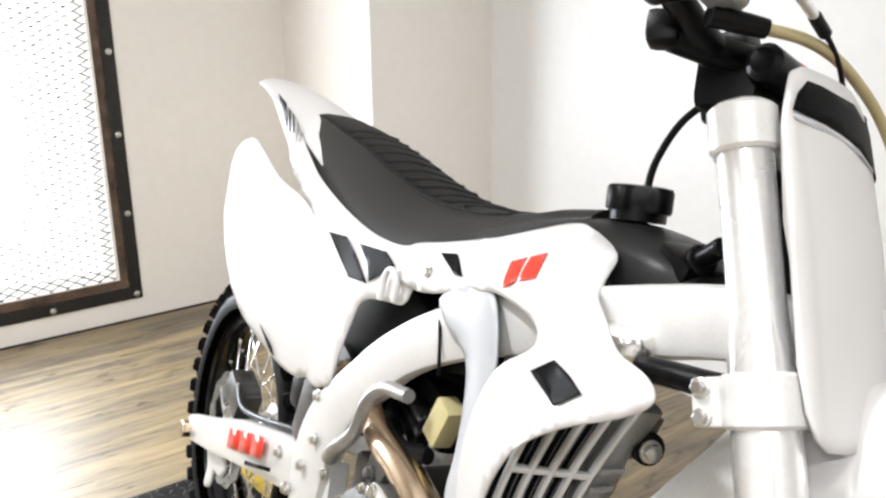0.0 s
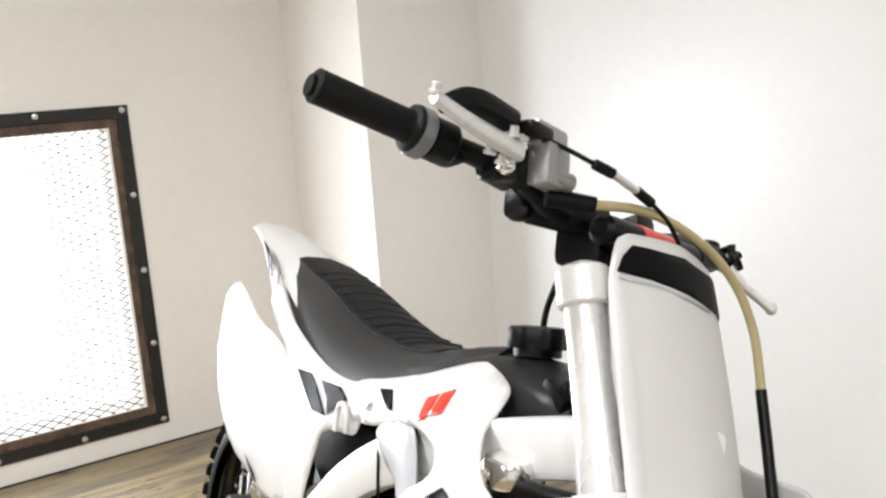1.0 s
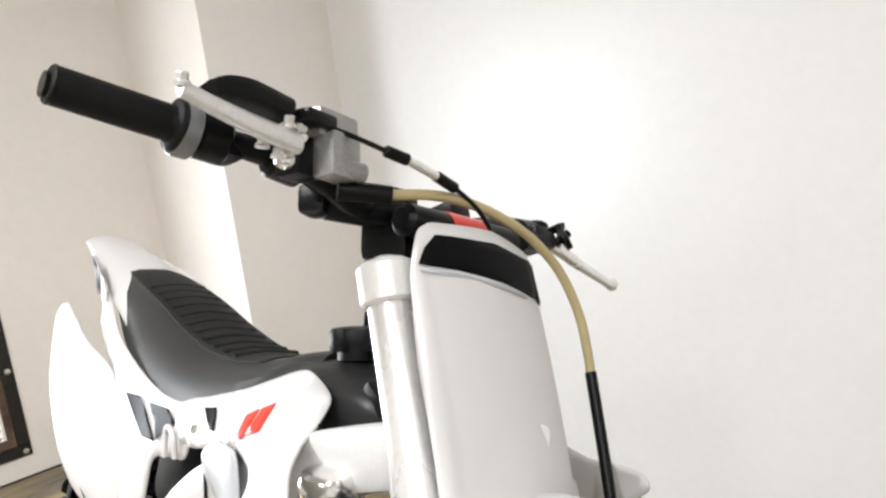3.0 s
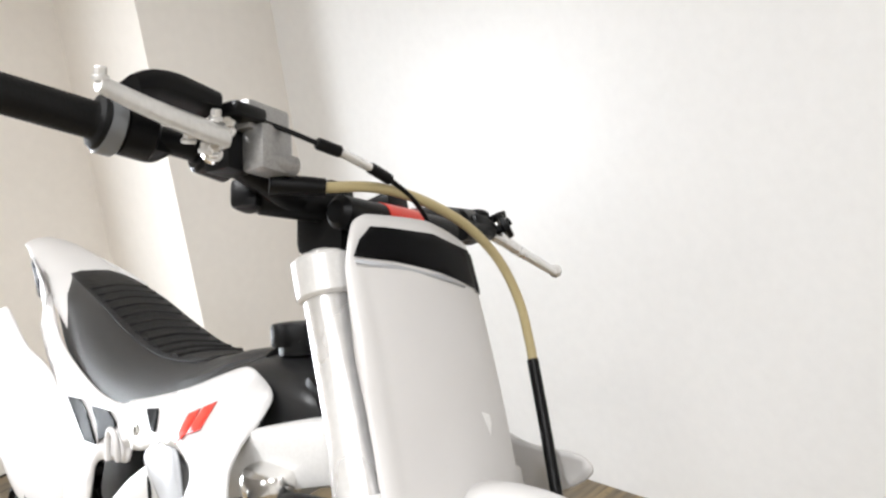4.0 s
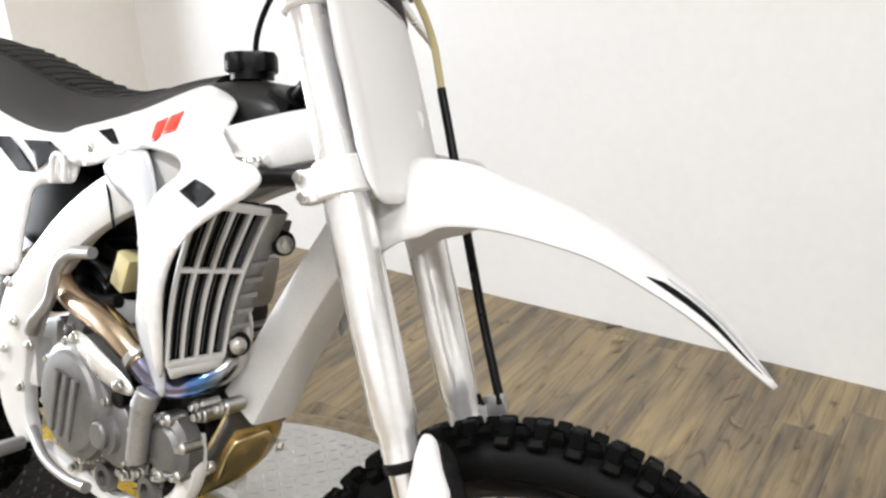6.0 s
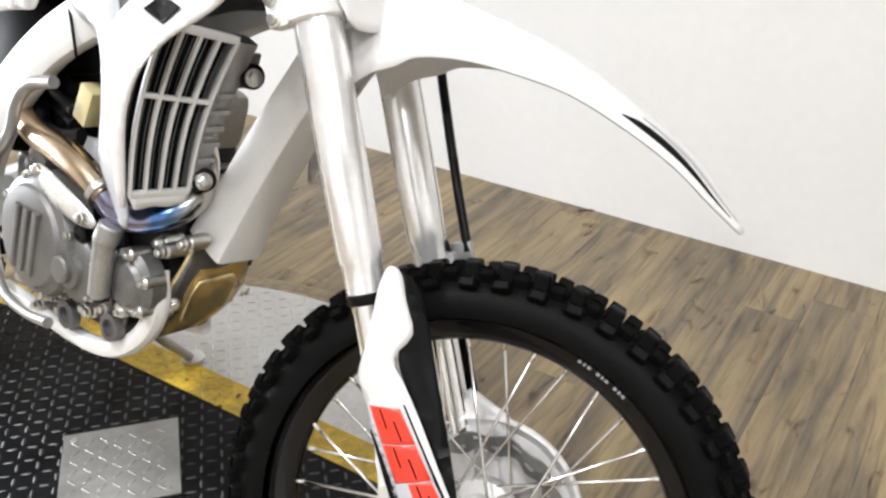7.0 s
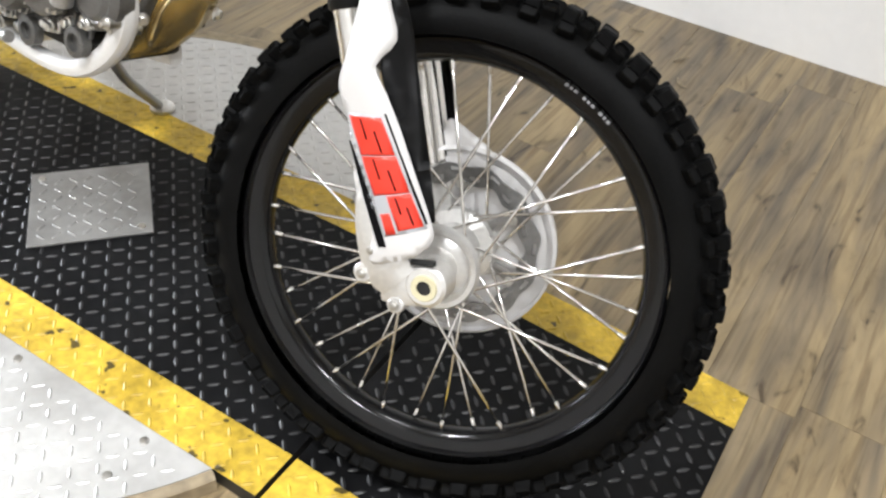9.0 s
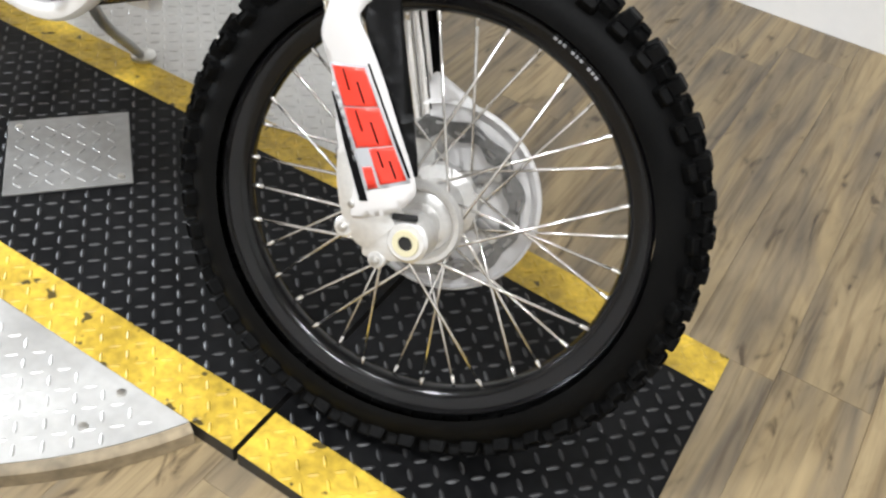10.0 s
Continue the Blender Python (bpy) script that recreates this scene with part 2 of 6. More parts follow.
def curve(pts, n=6, closed=False):
    """A smooth line through the points."""
    p = [Vector(q) for q in pts]
    out, count = [], len(p)
    for i in range(count if closed else count - 1):
        a, b = p[i], p[(i + 1) % count]
        z = p[i - 1] if (i or closed) else a * 2 - b
        c = p[(i + 2) % count] if (closed or i + 2 < count) else b * 2 - a
        for k in range(n):
            t = k / n
            out.append(0.5 * ((2 * a) + (b - z) * t + (2 * z - 5 * a + 4 * b - c) * t * t + (3 * a - z - 3 * b + c) * t ** 3))
    if not closed:
        out.append(p[-1])
    return out


def loft(bm, rings, ring_closed=True, caps=True):
    rows = [[bm.verts.new(q) for q in r] for r in rings]
    n = len(rows[0])
    for a, b in zip(rows, rows[1:]):
        for i in range(n if ring_closed else n - 1):
            j = (i + 1) % n
            bm.faces.new((a[i], a[j], b[j], b[i]))
    if caps and ring_closed:
        bm.faces.new(rows[0][::-1])
        bm.faces.new(rows[-1])
    return bm


def tube(pts, r, seg=10, n=5, bm=None, flat=1.0, up=(0, 0, 1), straight=False):
    """A round (or flattened) bar along a line; r may be a list, one for each point."""
    bm = bm or bmesh.new()
    path = [Vector(p) for p in pts] if straight else curve(pts, n)
    radii = r if isinstance(r, (list, tuple)) else [r] * len(pts)
    rings, side = [], None
    for i, p in enumerate(path):
        d = (path[min(i + 1, len(path) - 1)] - path[max(i - 1, 0)]).normalized()
        if side is None:
            side = d.cross(Vector(up))
            if side.length < 1e-3:
                side = d.cross(Vector((1, 0, 0)))
        side = (side - d * side.dot(d)).normalized()
        over = side.cross(d)
        f = i / (len(path) - 1) * (len(radii) - 1)
        k = min(int(f), len(radii) - 2)
        rad = radii[k] + (radii[k + 1] - radii[k]) * (f - k)
        rings.append([p + side * (rad * flat * math.cos(a)) + over * (rad * math.sin(a)) for a in (2 * math.pi * s / seg for s in range(seg))])
    return loft(bm, rings)


def beam(pts, sizes, bm=None, n=5, up=(0, 0, 1), corner=0.25):
    """A bar with a rounded rectangular section (across, high) along a line."""
    bm = bm or bmesh.new()
    path = curve(pts, n)
    rings, side = [], None
    for i, p in enumerate(path):
        d = (path[min(i + 1, len(path) - 1)] - path[max(i - 1, 0)]).normalized()
        side = d.cross(Vector(up)).normalized() if side is None else (side - d * side.dot(d)).normalized()
        over = side.cross(d)
        f = i / (len(path) - 1) * (len(sizes) - 1)
        k = min(int(f), len(sizes) - 2)
        w = sizes[k][0] + (sizes[k + 1][0] - sizes[k][0]) * (f - k)
        h = sizes[k][1] + (sizes[k + 1][1] - sizes[k][1]) * (f - k)
        c = min(w, h) * corner
        ring = []
        for sx, sy, a0 in ((1, 1, 0), (-1, 1, 90), (-1, -1, 180), (1, -1, 270)):
            for da in (0, 45, 90):
                a = radians(a0 + da)
                ring.append(p + side * (sx * (w / 2 - c) + c * math.cos(a)) + over * (sy * (h / 2 - c) + c * math.sin(a)))
        rings.append(ring)
    return loft(bm, rings)


def lathe(profile, seg=32, m=None, bm=None, caps=True):
    """Turns a profile of (radius, height) round the z axis of m."""
    bm = bm or bmesh.new()
    m = m or Matrix()
    rings = [[m @ Vector((r * math.cos(a), r * math.sin(a), z)) for a in (2 * math.pi * s / seg for s in range(seg))] for r, z in profile]
    return loft(bm, rings, True, caps)


def rod(a, b, r, seg=12, bm=None, edge=None):
    """A round bar from a to b with softened ends."""
    a, b = Vector(a), Vector(b)
    h = (b - a).length
    m = Matrix.Translation(a) @ (b - a).to_track_quat("Z", "Y").to_matrix().to_4x4()
    e = min(r, h / 2) * 0.18 if edge is None else edge
    return lathe([(r - e, 0), (r, e), (r, h - e), (r - e, h)], seg, m, bm)


def box(size, m=None, bm=None, edge=0.0):
    bm = bm or bmesh.new()
    made = bmesh.ops.create_cube(bm, size=1.0, matrix=(m or Matrix()) @ Matrix.Diagonal((*size, 1)))
    if edge:
        edges = {e for v in made["verts"] for e in v.link_edges}
        bmesh.ops.bevel(bm, geom=list(edges), offset=edge, segments=2, profile=0.6, affect="EDGES")
    return bm


def bolt(at, way, r, h, bm):
    """A flanged hexagon bolt head."""
    at, way = Vector(at), Vector(way).normalized()
    m = Matrix.Translation(at) @ way.to_track_quat("Z", "Y").to_matrix().to_4x4()
    lathe([(r * 1.35, 0), (r * 1.35, h * 0.3), (r * 1.05, h * 0.38)], 12, m, bm)
    return lathe([(r, h * 0.35), (r, h * 0.9), (r * 0.8, h)], 6, m, bm)


class Sheet:
    """A moulded panel: an outline of (a, b, depth), filled so that the depth runs smoothly between its edges, with a bulge."""

    def __init__(self, outline, bulge=0.0, rounding=4, reach=0.04):
        pts = curve(outline, rounding, True) if rounding else [Vector(p) for p in outline]
        self.edge, self.bulge, self.reach = pts, bulge, reach
        self.e2 = np.array([(p.x, p.y) for p in pts])
        self.ed = np.array([p.z for p in pts])

    def depth(self, a, b):
        d = np.hypot(self.e2[:, 0] - a, self.e2[:, 1] - b)
        wt = 1.0 / (d + 1e-4) ** 2.5
        return float((wt * self.ed).sum() / wt.sum() + self.bulge * (1 - math.exp(-(d.min() / self.reach))))

    def mesh(self, place, step=0.014, lift=0.0, outline=None):
        """place(a, b, depth) gives the point; with an outline, only that piece of the panel, lifted off it."""
        ring = self.e2 if outline is None else np.array(outline, float)
        lo, hi = ring.min(0), ring.max(0)
        pts = [Vector(p) for p in ring]
        n = len(pts)
        shift = ring - np.roll(ring, 1, 0)
        for a in np.arange(lo[0] + step / 2, hi[0], step):
            for b in np.arange(lo[1] + step / 2, hi[1], step):
                x, y = ring[:, 0], ring[:, 1]
                xp, yp = np.roll(x, 1), np.roll(y, 1)
                cross = ((y > b) != (yp > b)) & (a < (xp - x) * (b - y) / np.where(yp == y, 1e-9, yp - y) + x)
                if cross.sum() % 2 and np.hypot(x - a, y - b).min() > step * 0.45:
                    pts.append(Vector((a, b)))
        verts, _, faces, *_ = delaunay_2d_cdt(pts, [(i, (i + 1) % n) for i in range(n)], [], 1, 1e-5)
        bm = bmesh.new()
        vs = [bm.verts.new(place(v.x, v.y, self.depth(v.x, v.y) + lift)) for v in verts]
        for f in faces:
            try:
                bm.faces.new([vs[i] for i in f])
            except ValueError:
                pass
        return bm


# ---- the room ----
XB, YR, XF, YL, TOP = -3.222, 1.699, 3.0, -3.0, 2.78      # back, right, front and left walls, ceiling
COL_X, COL_Y = -2.56, 1.181                                 # the pier in the corner
WIN = (-0.72, 0.527, 0.085, 1.347)                          # window guard: y from, y to, z from, z to


def wall(name, m_from, m_to, label, mat=WALL):
    a, b = Vector(m_from), Vector(m_to)
    return tagged(part(name, box(b - a, Matrix.Translation((a + b) / 2)), mat, smooth=False), label, "wall", kind="structure")


T = 0.15
wall("wall_east", (XB - T, YR, -0.05), (XF + T, YR + T, TOP), "smooth white painted wall behind the motorcycle")
wall("wall_west", (XB - T, YL - T, -0.05), (XF + T, YL, TOP), "plain white painted wall")
wall("wall_north", (XF, YL, -0.05), (XF + T, YR, TOP), "plain white painted wall")
# the back wall, with the window opening through it
oy0, oy1, oz0, oz1 = WIN[0] + 0.075, WIN[1] - 0.085, WIN[2] + 0.085, WIN[3] - 0.085
bm = bmesh.new()
for y0, y1, z0, z1 in ((YL, oy0, -0.05, TOP), (oy1, YR, -0.05, TOP), (oy0, oy1, -0.05, oz0), (oy0, oy1, oz1, TOP)):
    box((T, y1 - y0, z1 - z0), Matrix.Translation((XB - T / 2, (y0 + y1) / 2, (z0 + z1) / 2)), bm)
bmesh.ops.remove_doubles(bm, verts=bm.verts, dist=1e-4)
tagged(part("wall_south", bm, LAMPLIT_WALL, smooth=False), "painted wall with a barred window opening, tinted for warm lamplight", "wall", kind="structure")
wall("wall_pier", (XB, COL_Y, -0.05), (COL_X, YR, TOP), "painted pier in the room corner, tinted for warm lamplight", LAMPLIT_WALL)
tagged(part("ceiling", box((XF - XB + 2 * T, YR - YL + 2 * T, 0.1), Matrix.Translation(((XF + XB) / 2, (YR + YL) / 2, TOP + 0.05))), CEIL, smooth=False), "white painted ceiling", "ceiling", kind="structure")
tagged(part("backdrop", box((0.02, 2.4, 2.4), Matrix.Translation((XB - 0.9, -0.1, 0.9))), SKY, smooth=False), "overexposed daylight outside the window", "daylight", kind="structure")


def ceiling_light(x, y):
    base = part("ceiling_light", lathe([(0.20, 0.0), (0.20, -0.03), (0.185, -0.05)], 40, pose(x, y, TOP)), CEIL)
    part("diffuser", lathe([(0.18, -0.048), (0.175, -0.058), (0.12, -0.066), (0.01, -0.068)], 40, pose(x, y, TOP)), LAMP, base, "glowing white diffuser")
    return tagged(base, "round white ceiling lamp, switched on", "ceiling lamp", "ceiling lamps")


for lx, ly, watts in LAMPS:
    ceiling_light(lx, ly)


def window_guard():
    """Flat iron frame bolted to the wall round an expanded metal mesh."""
    y0, y1, z0, z1 = WIN
    flat = 0.045
    bm = bmesh.new()
    x = XB + 0.004
    for a0, a1, b0, b1 in ((y0, y1, z1 - flat, z1), (y0, y1, z0, z0 + flat), (y1 - flat, y1, z0 + flat, z1 - flat), (y0, y0 + flat, z0 + flat, z1 - flat)):
        box((0.008, a1 - a0, b1 - b0), Matrix.Translation((x, (a0 + a1) / 2, (b0 + b1) / 2)), bm, 0.0015)
    ob = part("window_1", bm, IRON, smooth=False)
    bm = bmesh.new()
    a = flat + 0.018
    for q0, q1, r0, r1 in ((y0 + flat, y1 - flat, z1 - a - 0.018, z1 - flat), (y0 + flat, y1 - flat, z0 + flat, z0 + a + 0.018), (y1 - a - 0.012, y1 - flat, z0 + a + 0.018, z1 - a - 0.018), (y0 + flat, y0 + a + 0.012, z0 + a + 0.018, z1 - a - 0.018)):
        box((0.012, q1 - q0, r1 - r0), Matrix.Translation((XB - 0.004, (q0 + q1) / 2, (r0 + r1) / 2)), bm, 0.002)
    part("inner_frame", bm, RUST, ob, "brown worn inner iron frame", smooth=False)
    # expanded metal: diamond strands
    bm = bmesh.new()
    sy, sz, w = 0.056, 0.0150, 0.0024
    ya, yb, za, zb = y0 + a, y1 - a, z0 + a + 0.01, z1 - a - 0.01
    rows, cols = int((zb - za) / sz), int((yb - ya) / sy)
    for i in range(rows):
        for j in range(cols):
            yy, zz = ya + (j + 0.5 * (i % 2)) * sy, za + i * sz
            for s in (-1, 1):
                p, q = Vector((XB - 0.010, yy, zz)), Vector((XB - 0.006, yy + s * sy / 2, zz + sz))
                ring = [[bm.verts.new(k + Vector(o)) for o in ((0, 0, -w), (0.003, 0, 0), (0, 0, w))] for k in (p, q)]
                for a0 in range(3):
                    bm.faces.new((ring[0][a0], ring[0][(a0 + 1) % 3], ring[1][(a0 + 1) % 3], ring[1][a0]))
    part("mesh_screen", bm, MESH, ob, "expanded metal mesh screen", smooth=False)
    for yy, zz in [(y1 - 0.021, z) for z in (0.103, 0.42, 0.714, 1.008, 1.329)] + [(y, z) for y in (0.203, -0.10, -0.40, -0.70) for z in (0.103, 1.329)]:
        part("bolt", lathe([(0.011, 0), (0.011, 0.003), (0.006, 0.006)], 12, pose(XB + 0.008, yy, zz, 0, 90, 0)), STEEL, ob)
    return tagged(ob, "black iron window guard with expanded metal mesh, bolted to the wall", "window", kind="structure")


window_guard()
bm = bmesh.new()
box((0.012, YR - YL, 0.004), Matrix.Translation((XB + 0.006, (YR + YL) / 2, 0.002)), bm)
tagged(part("baseboard", bm, DARK, smooth=False), "thin dark joint along the wall foot", "baseboard", kind="structure")

# ---- the turntable and its ramps ----
HUB = pose(-0.83, 0.160, 0, 0, 0, 0.7)
DISC_R, DECK_H, OUT, INN, RAMP = 0.66, 0.03, 0.305, 0.224, 1.183
LUG = 0.0265


def lugs(bm, inside, height, slot, x0, x1, y0, y1):
    """Raised lozenges of tread plate, in two crossing directions."""
    for i in range(int((x1 - x0) / LUG) + 1):
        for j in range(int((y1 - y0) / LUG) + 1):
            x, y = x0 + i * LUG, y0 + j * LUG
            if not inside(x, y):
                continue
            c, s = (math.cos(0.78), math.sin(0.78)) if (i + j) % 2 else (math.cos(0.78), -math.sin(0.78))
            ln, wd = 0.0118, 0.0032
            z = height(x, y)
            k = slot(x, y)
            base = [(ln, 0), (ln * 0.45, wd), (-ln * 0.45, wd), (-ln, 0), (-ln * 0.45, -wd), (ln * 0.45, -wd)]
            vb = [bm.verts.new((x + c * a - s * b, y + s * a + c * b, z - 0.0002)) for a, b in base]
            top = [bm.verts.new((x + c * a, y + s * a, z + 0.0017)) for a in (ln * 0.5, -ln * 0.5)]
            for f in ((vb[0], vb[1], top[0]), (vb[1], vb[2], top[1], top[0]), (vb[2], vb[3], top[1]), (vb[3], vb[4], top[1]), (vb[4], vb[5], top[0], top[1]), (vb[5], vb[0], top[0])):
                bm.faces.new(f).material_index = k
    return bm


def strip_slot(x, y):
    return 1 if abs(y) > INN else 0


def arc(y):
    return DISC_R                                            # the strip's ends are cut straight


def turntable():
    base = part("turntable", lathe([(DISC_R - 0.003, 0.0), (DISC_R - 0.003, DECK_H - 0.0045)], 120, None), DARK, m=HUB)
    for sign in (1, -1):                                   # wood edging of each wing
        a0 = math.asin(OUT / DISC_R) + 0.004
        rings = []
        for a in np.linspace(a0, math.pi - a0, 70):
            rings.append([Vector((r * math.cos(a), sign * r * math.sin(a), z)) for r, z in ((DISC_R - 0.003, 0.0), (DISC_R + 0.014, 0.0), (DISC_R + 0.013, DECK_H - 0.005), (DISC_R + 0.008, DECK_H - 0.001), (DISC_R - 0.003, DECK_H))])
        part("wood_edging", loft(bmesh.new(), rings), RIMWOOD, base, "worn wood edging")
    for sign in (1, -1):                                   # silver wings
        bm = bmesh.new()
        a0 = math.asin(OUT / DISC_R)
        ring = [((DISC_R - 0.004) * math.cos(a), sign * (DISC_R - 0.004) * math.sin(a)) for a in np.linspace(a0, math.pi - a0, 60)]
        lo, hi = [bm.verts.new((x, y, DECK_H - 0.004)) for x, y in ring], [bm.verts.new((x, y, DECK_H)) for x, y in ring]
        bm.faces.new(hi)
        for i in range(len(lo)):
            j = (i + 1) % len(lo)
            bm.faces.new((lo[i], lo[j], hi[j], hi[i]))
        wing = part("wing_plate", bm, TREAD_S, base, "bare silver tread plate", smooth=False)
        y0, y1 = (OUT + 0.012, DISC_R) if sign > 0 else (-DISC_R, -OUT - 0.012)
        part("tread_pattern", lugs(bmesh.new(), lambda x, y: x * x + y * y < (DISC_R - 0.018) ** 2 and abs(y) > OUT + 0.010, lambda x, y: DECK_H, lambda x, y: 0, -DISC_R, DISC_R, y0, y1), TREAD_S, wing, smooth=False)["kind"] = "stuff"
        for a in range(22, 170, 18):
            r = DISC_R - 0.045
            if abs(r * math.sin(radians(a))) > OUT + 0.02:
                bm = lathe([(0.0075, 0), (0.0065, 0.0025), (0.003, 0.003)], 12, pose(r * math.cos(radians(a)), sign * r * math.sin(radians(a)), DECK_H))
                part("screw", bm, STEEL, wing)
        for x in (-0.40, -0.12, 0.20, 0.47):
            part("screw", lathe([(0.0075, 0), (0.0065, 0.0025), (0.003, 0.003)], 12, pose(x, sign * (OUT + 0.02), DECK_H)), STEEL, wing)
    # the black strip and its painted edges across the disc
    for name, ya, yb, mat, lab in (("strip_plate", -INN, INN, TREAD_K, "black tread plate strip"), ("painted_edge", INN, OUT, TREAD_Y, "yellow painted edge"), ("painted_edge", -OUT, -INN, TREAD_Y, "yellow painted edge")):
        bm = bmesh.new()
        ys = np.linspace(ya, yb, 9)
        ring = [(arc(y), y) for y in ys] + [(-arc(y), y) for y in ys[::-1]]
        lo, hi = [bm.verts.new((x, y, 0.0005)) for x, y in ring], [bm.verts.new((x, y, DECK_H + 0.001)) for x, y in ring]
        bm.faces.new(hi)
        for i in range(len(lo)):
            j = (i + 1) % len(lo)
            bm.faces.new((lo[i], lo[j], hi[j], hi[i])).material_index = 1
        ob = part(name, bm, [mat, IRON], base, lab, smooth=False)
        if name == "strip_plate":
            part("tread_pattern", lugs(bmesh.new(), lambda x, y: abs(x) < arc(y) - 0.012, lambda x, y: DECK_H + 0.001, strip_slot, -DISC_R, DISC_R, -OUT + 0.008, OUT), [TREAD_W, TREAD_Y], ob, smooth=False)["kind"] = "stuff"
    # the access plate in the middle, with its screws
    hatch = part("access_plate", box((0.215, 0.215, 0.004), pose(0, 0, DECK_H + 0.0048, 0, 0, 48), edge=0.001), TREAD_H, base, "square bare tread plate hatch", smooth=False)
    turn = pose(0, 0, 0, 0, 0, 48)
    bm = lugs(bmesh.new(), lambda x, y: True, lambda x, y: DECK_H + 0.0068, lambda x, y: 0, -0.085, 0.086, -0.085, 0.086)
    bmesh.ops.transform(bm, matrix=turn, verts=bm.verts)
    part("tread_pattern", bm, TREAD_H, hatch, smooth=False)["kind"] = "stuff"
    for sx, sy in ((-0.088, 0.088), (0.088, -0.088)):
        part("screw", lathe([(0.0075, 0), (0.0065, 0.0025), (0.003, 0.003)], 12, turn @ pose(sx, sy, DECK_H + 0.0068)), STEEL, hatch)
    return tagged(base, "low round motorcycle turntable with tread plate top and wood edging", "turntable")


def ramp(sign):
    """A sloping tread plate from the disc's rim down to the floor."""
    def z_at(x, y):
        return max(0.0045, DECK_H + 0.001 - (abs(x) - DISC_R) / (RAMP - DISC_R) * (DECK_H - 0.004))

    base = None
    for name, ya, yb, mat, lab in (("ramp", -INN, INN, TREAD_K, ""), ("painted_edge", INN, OUT, TREAD_Y, "yellow painted edge"), ("painted_edge", -OUT, -INN, TREAD_Y, "yellow painted edge")):
        bm = bmesh.new()
        ys = np.linspace(ya, yb, 9)
        inner = [(arc(y) + 0.008, y) for y in ys]
        rows = []
        for z in (0.0, 1.0):
            rows.append(([bm.verts.new((sign * x, y, z_at(x, y) * z)) for x, y in inner], [bm.verts.new((sign * RAMP, y, 0.0045 * z)) for y in ys]))
        for i in range(len(ys) - 1):
            for (a, b) in rows:
                bm.faces.new((a[i], a[i + 1], b[i + 1], b[i]))
        ring = [r[0] + r[1][::-1] for r in rows]
        for i in range(len(ring[0])):
            j = (i + 1) % len(ring[0])
            bm.faces.new((ring[0][i], ring[0][j], ring[1][j], ring[1][i])).material_index = 1
        ob = part(name, bm, [mat, IRON], base, lab, m=HUB if base is None else None, smooth=False)
        if base is None:
            base = ob
    x0, x1 = (DISC_R - 0.1, RAMP - 0.012) if sign > 0 else (-RAMP + 0.012, -DISC_R + 0.1)
    part("tread_pattern", lugs(bmesh.new(), lambda x, y: abs(x) > arc(y) + 0.024, z_at, strip_slot, x0, x1, -OUT + 0.008, OUT), [TREAD_W, TREAD_Y], base, smooth=False)["kind"] = "stuff"
    return tagged(base, "black tread plate ramp with yellow painted edges, down to the floor", "ramp", "turntable ramps")


turntable()
ramp(1)
ramp(-1)
bm = bmesh.new()                                             # curved strip of edging that lies behind the disc
rings = []
for a in np.linspace(radians(72), radians(150), 40):
    c, s = math.cos(a), math.sin(a)
    rings.append([Vector((r * c, r * s, z)) for r, z in ((DISC_R + 0.016, 0.001), (DISC_R + 0.016, 0.016), (DISC_R + 0.022, 0.019), (DISC_R + 0.066, 0.012), (DISC_R + 0.07, 0.001))])
tagged(part("edging_strip", loft(bm, rings), RIMWOOD, m=HUB), "worn curved wood edging strip lying beside the turntable", "edging strip")


# ---- wheels ----
def knob_mesh(sx, sy, sz, notch=False):
    """One rubber block, wider at its foot, with a worn rounded crown and, on some, a cut across it."""
    bm = bmesh.new()
    pts = []
    ring = ((-0.5, -0.38), (-0.36, -0.5), (0.36, -0.5), (0.5, -0.38), (0.5, 0.38), (0.36, 0.5), (-0.36, 0.5), (-0.5, 0.38))
    for z, k in ((-sz, 1.28), (-sz * 0.45, 1.06), (-0.0022, 1.0), (0.0, 0.84)):
        pts.append([bm.verts.new((x * sx * k, q * sy * k, z)) for x, q in ring])
    top = bm.faces.new(pts[3])
    for a, b in zip(pts, pts[1:]):
        for n in range(8):
            bm.faces.new((a[n], a[(n + 1) % 8], b[(n + 1) % 8], b[n]))
    if notch:
        bmesh.ops.inset_individual(bm, faces=[top], thickness=min(sx, sy) * 0.24)
        for v in top.verts:
            v.co.z -= 0.0030
    me = bpy.data.meshes.new("tread_knob")
    bmesh.ops.recalc_face_normals(bm, faces=bm.faces)
    bm.to_mesh(me)
    bm.free()
    me.materials.append(RUBBER)
    return me


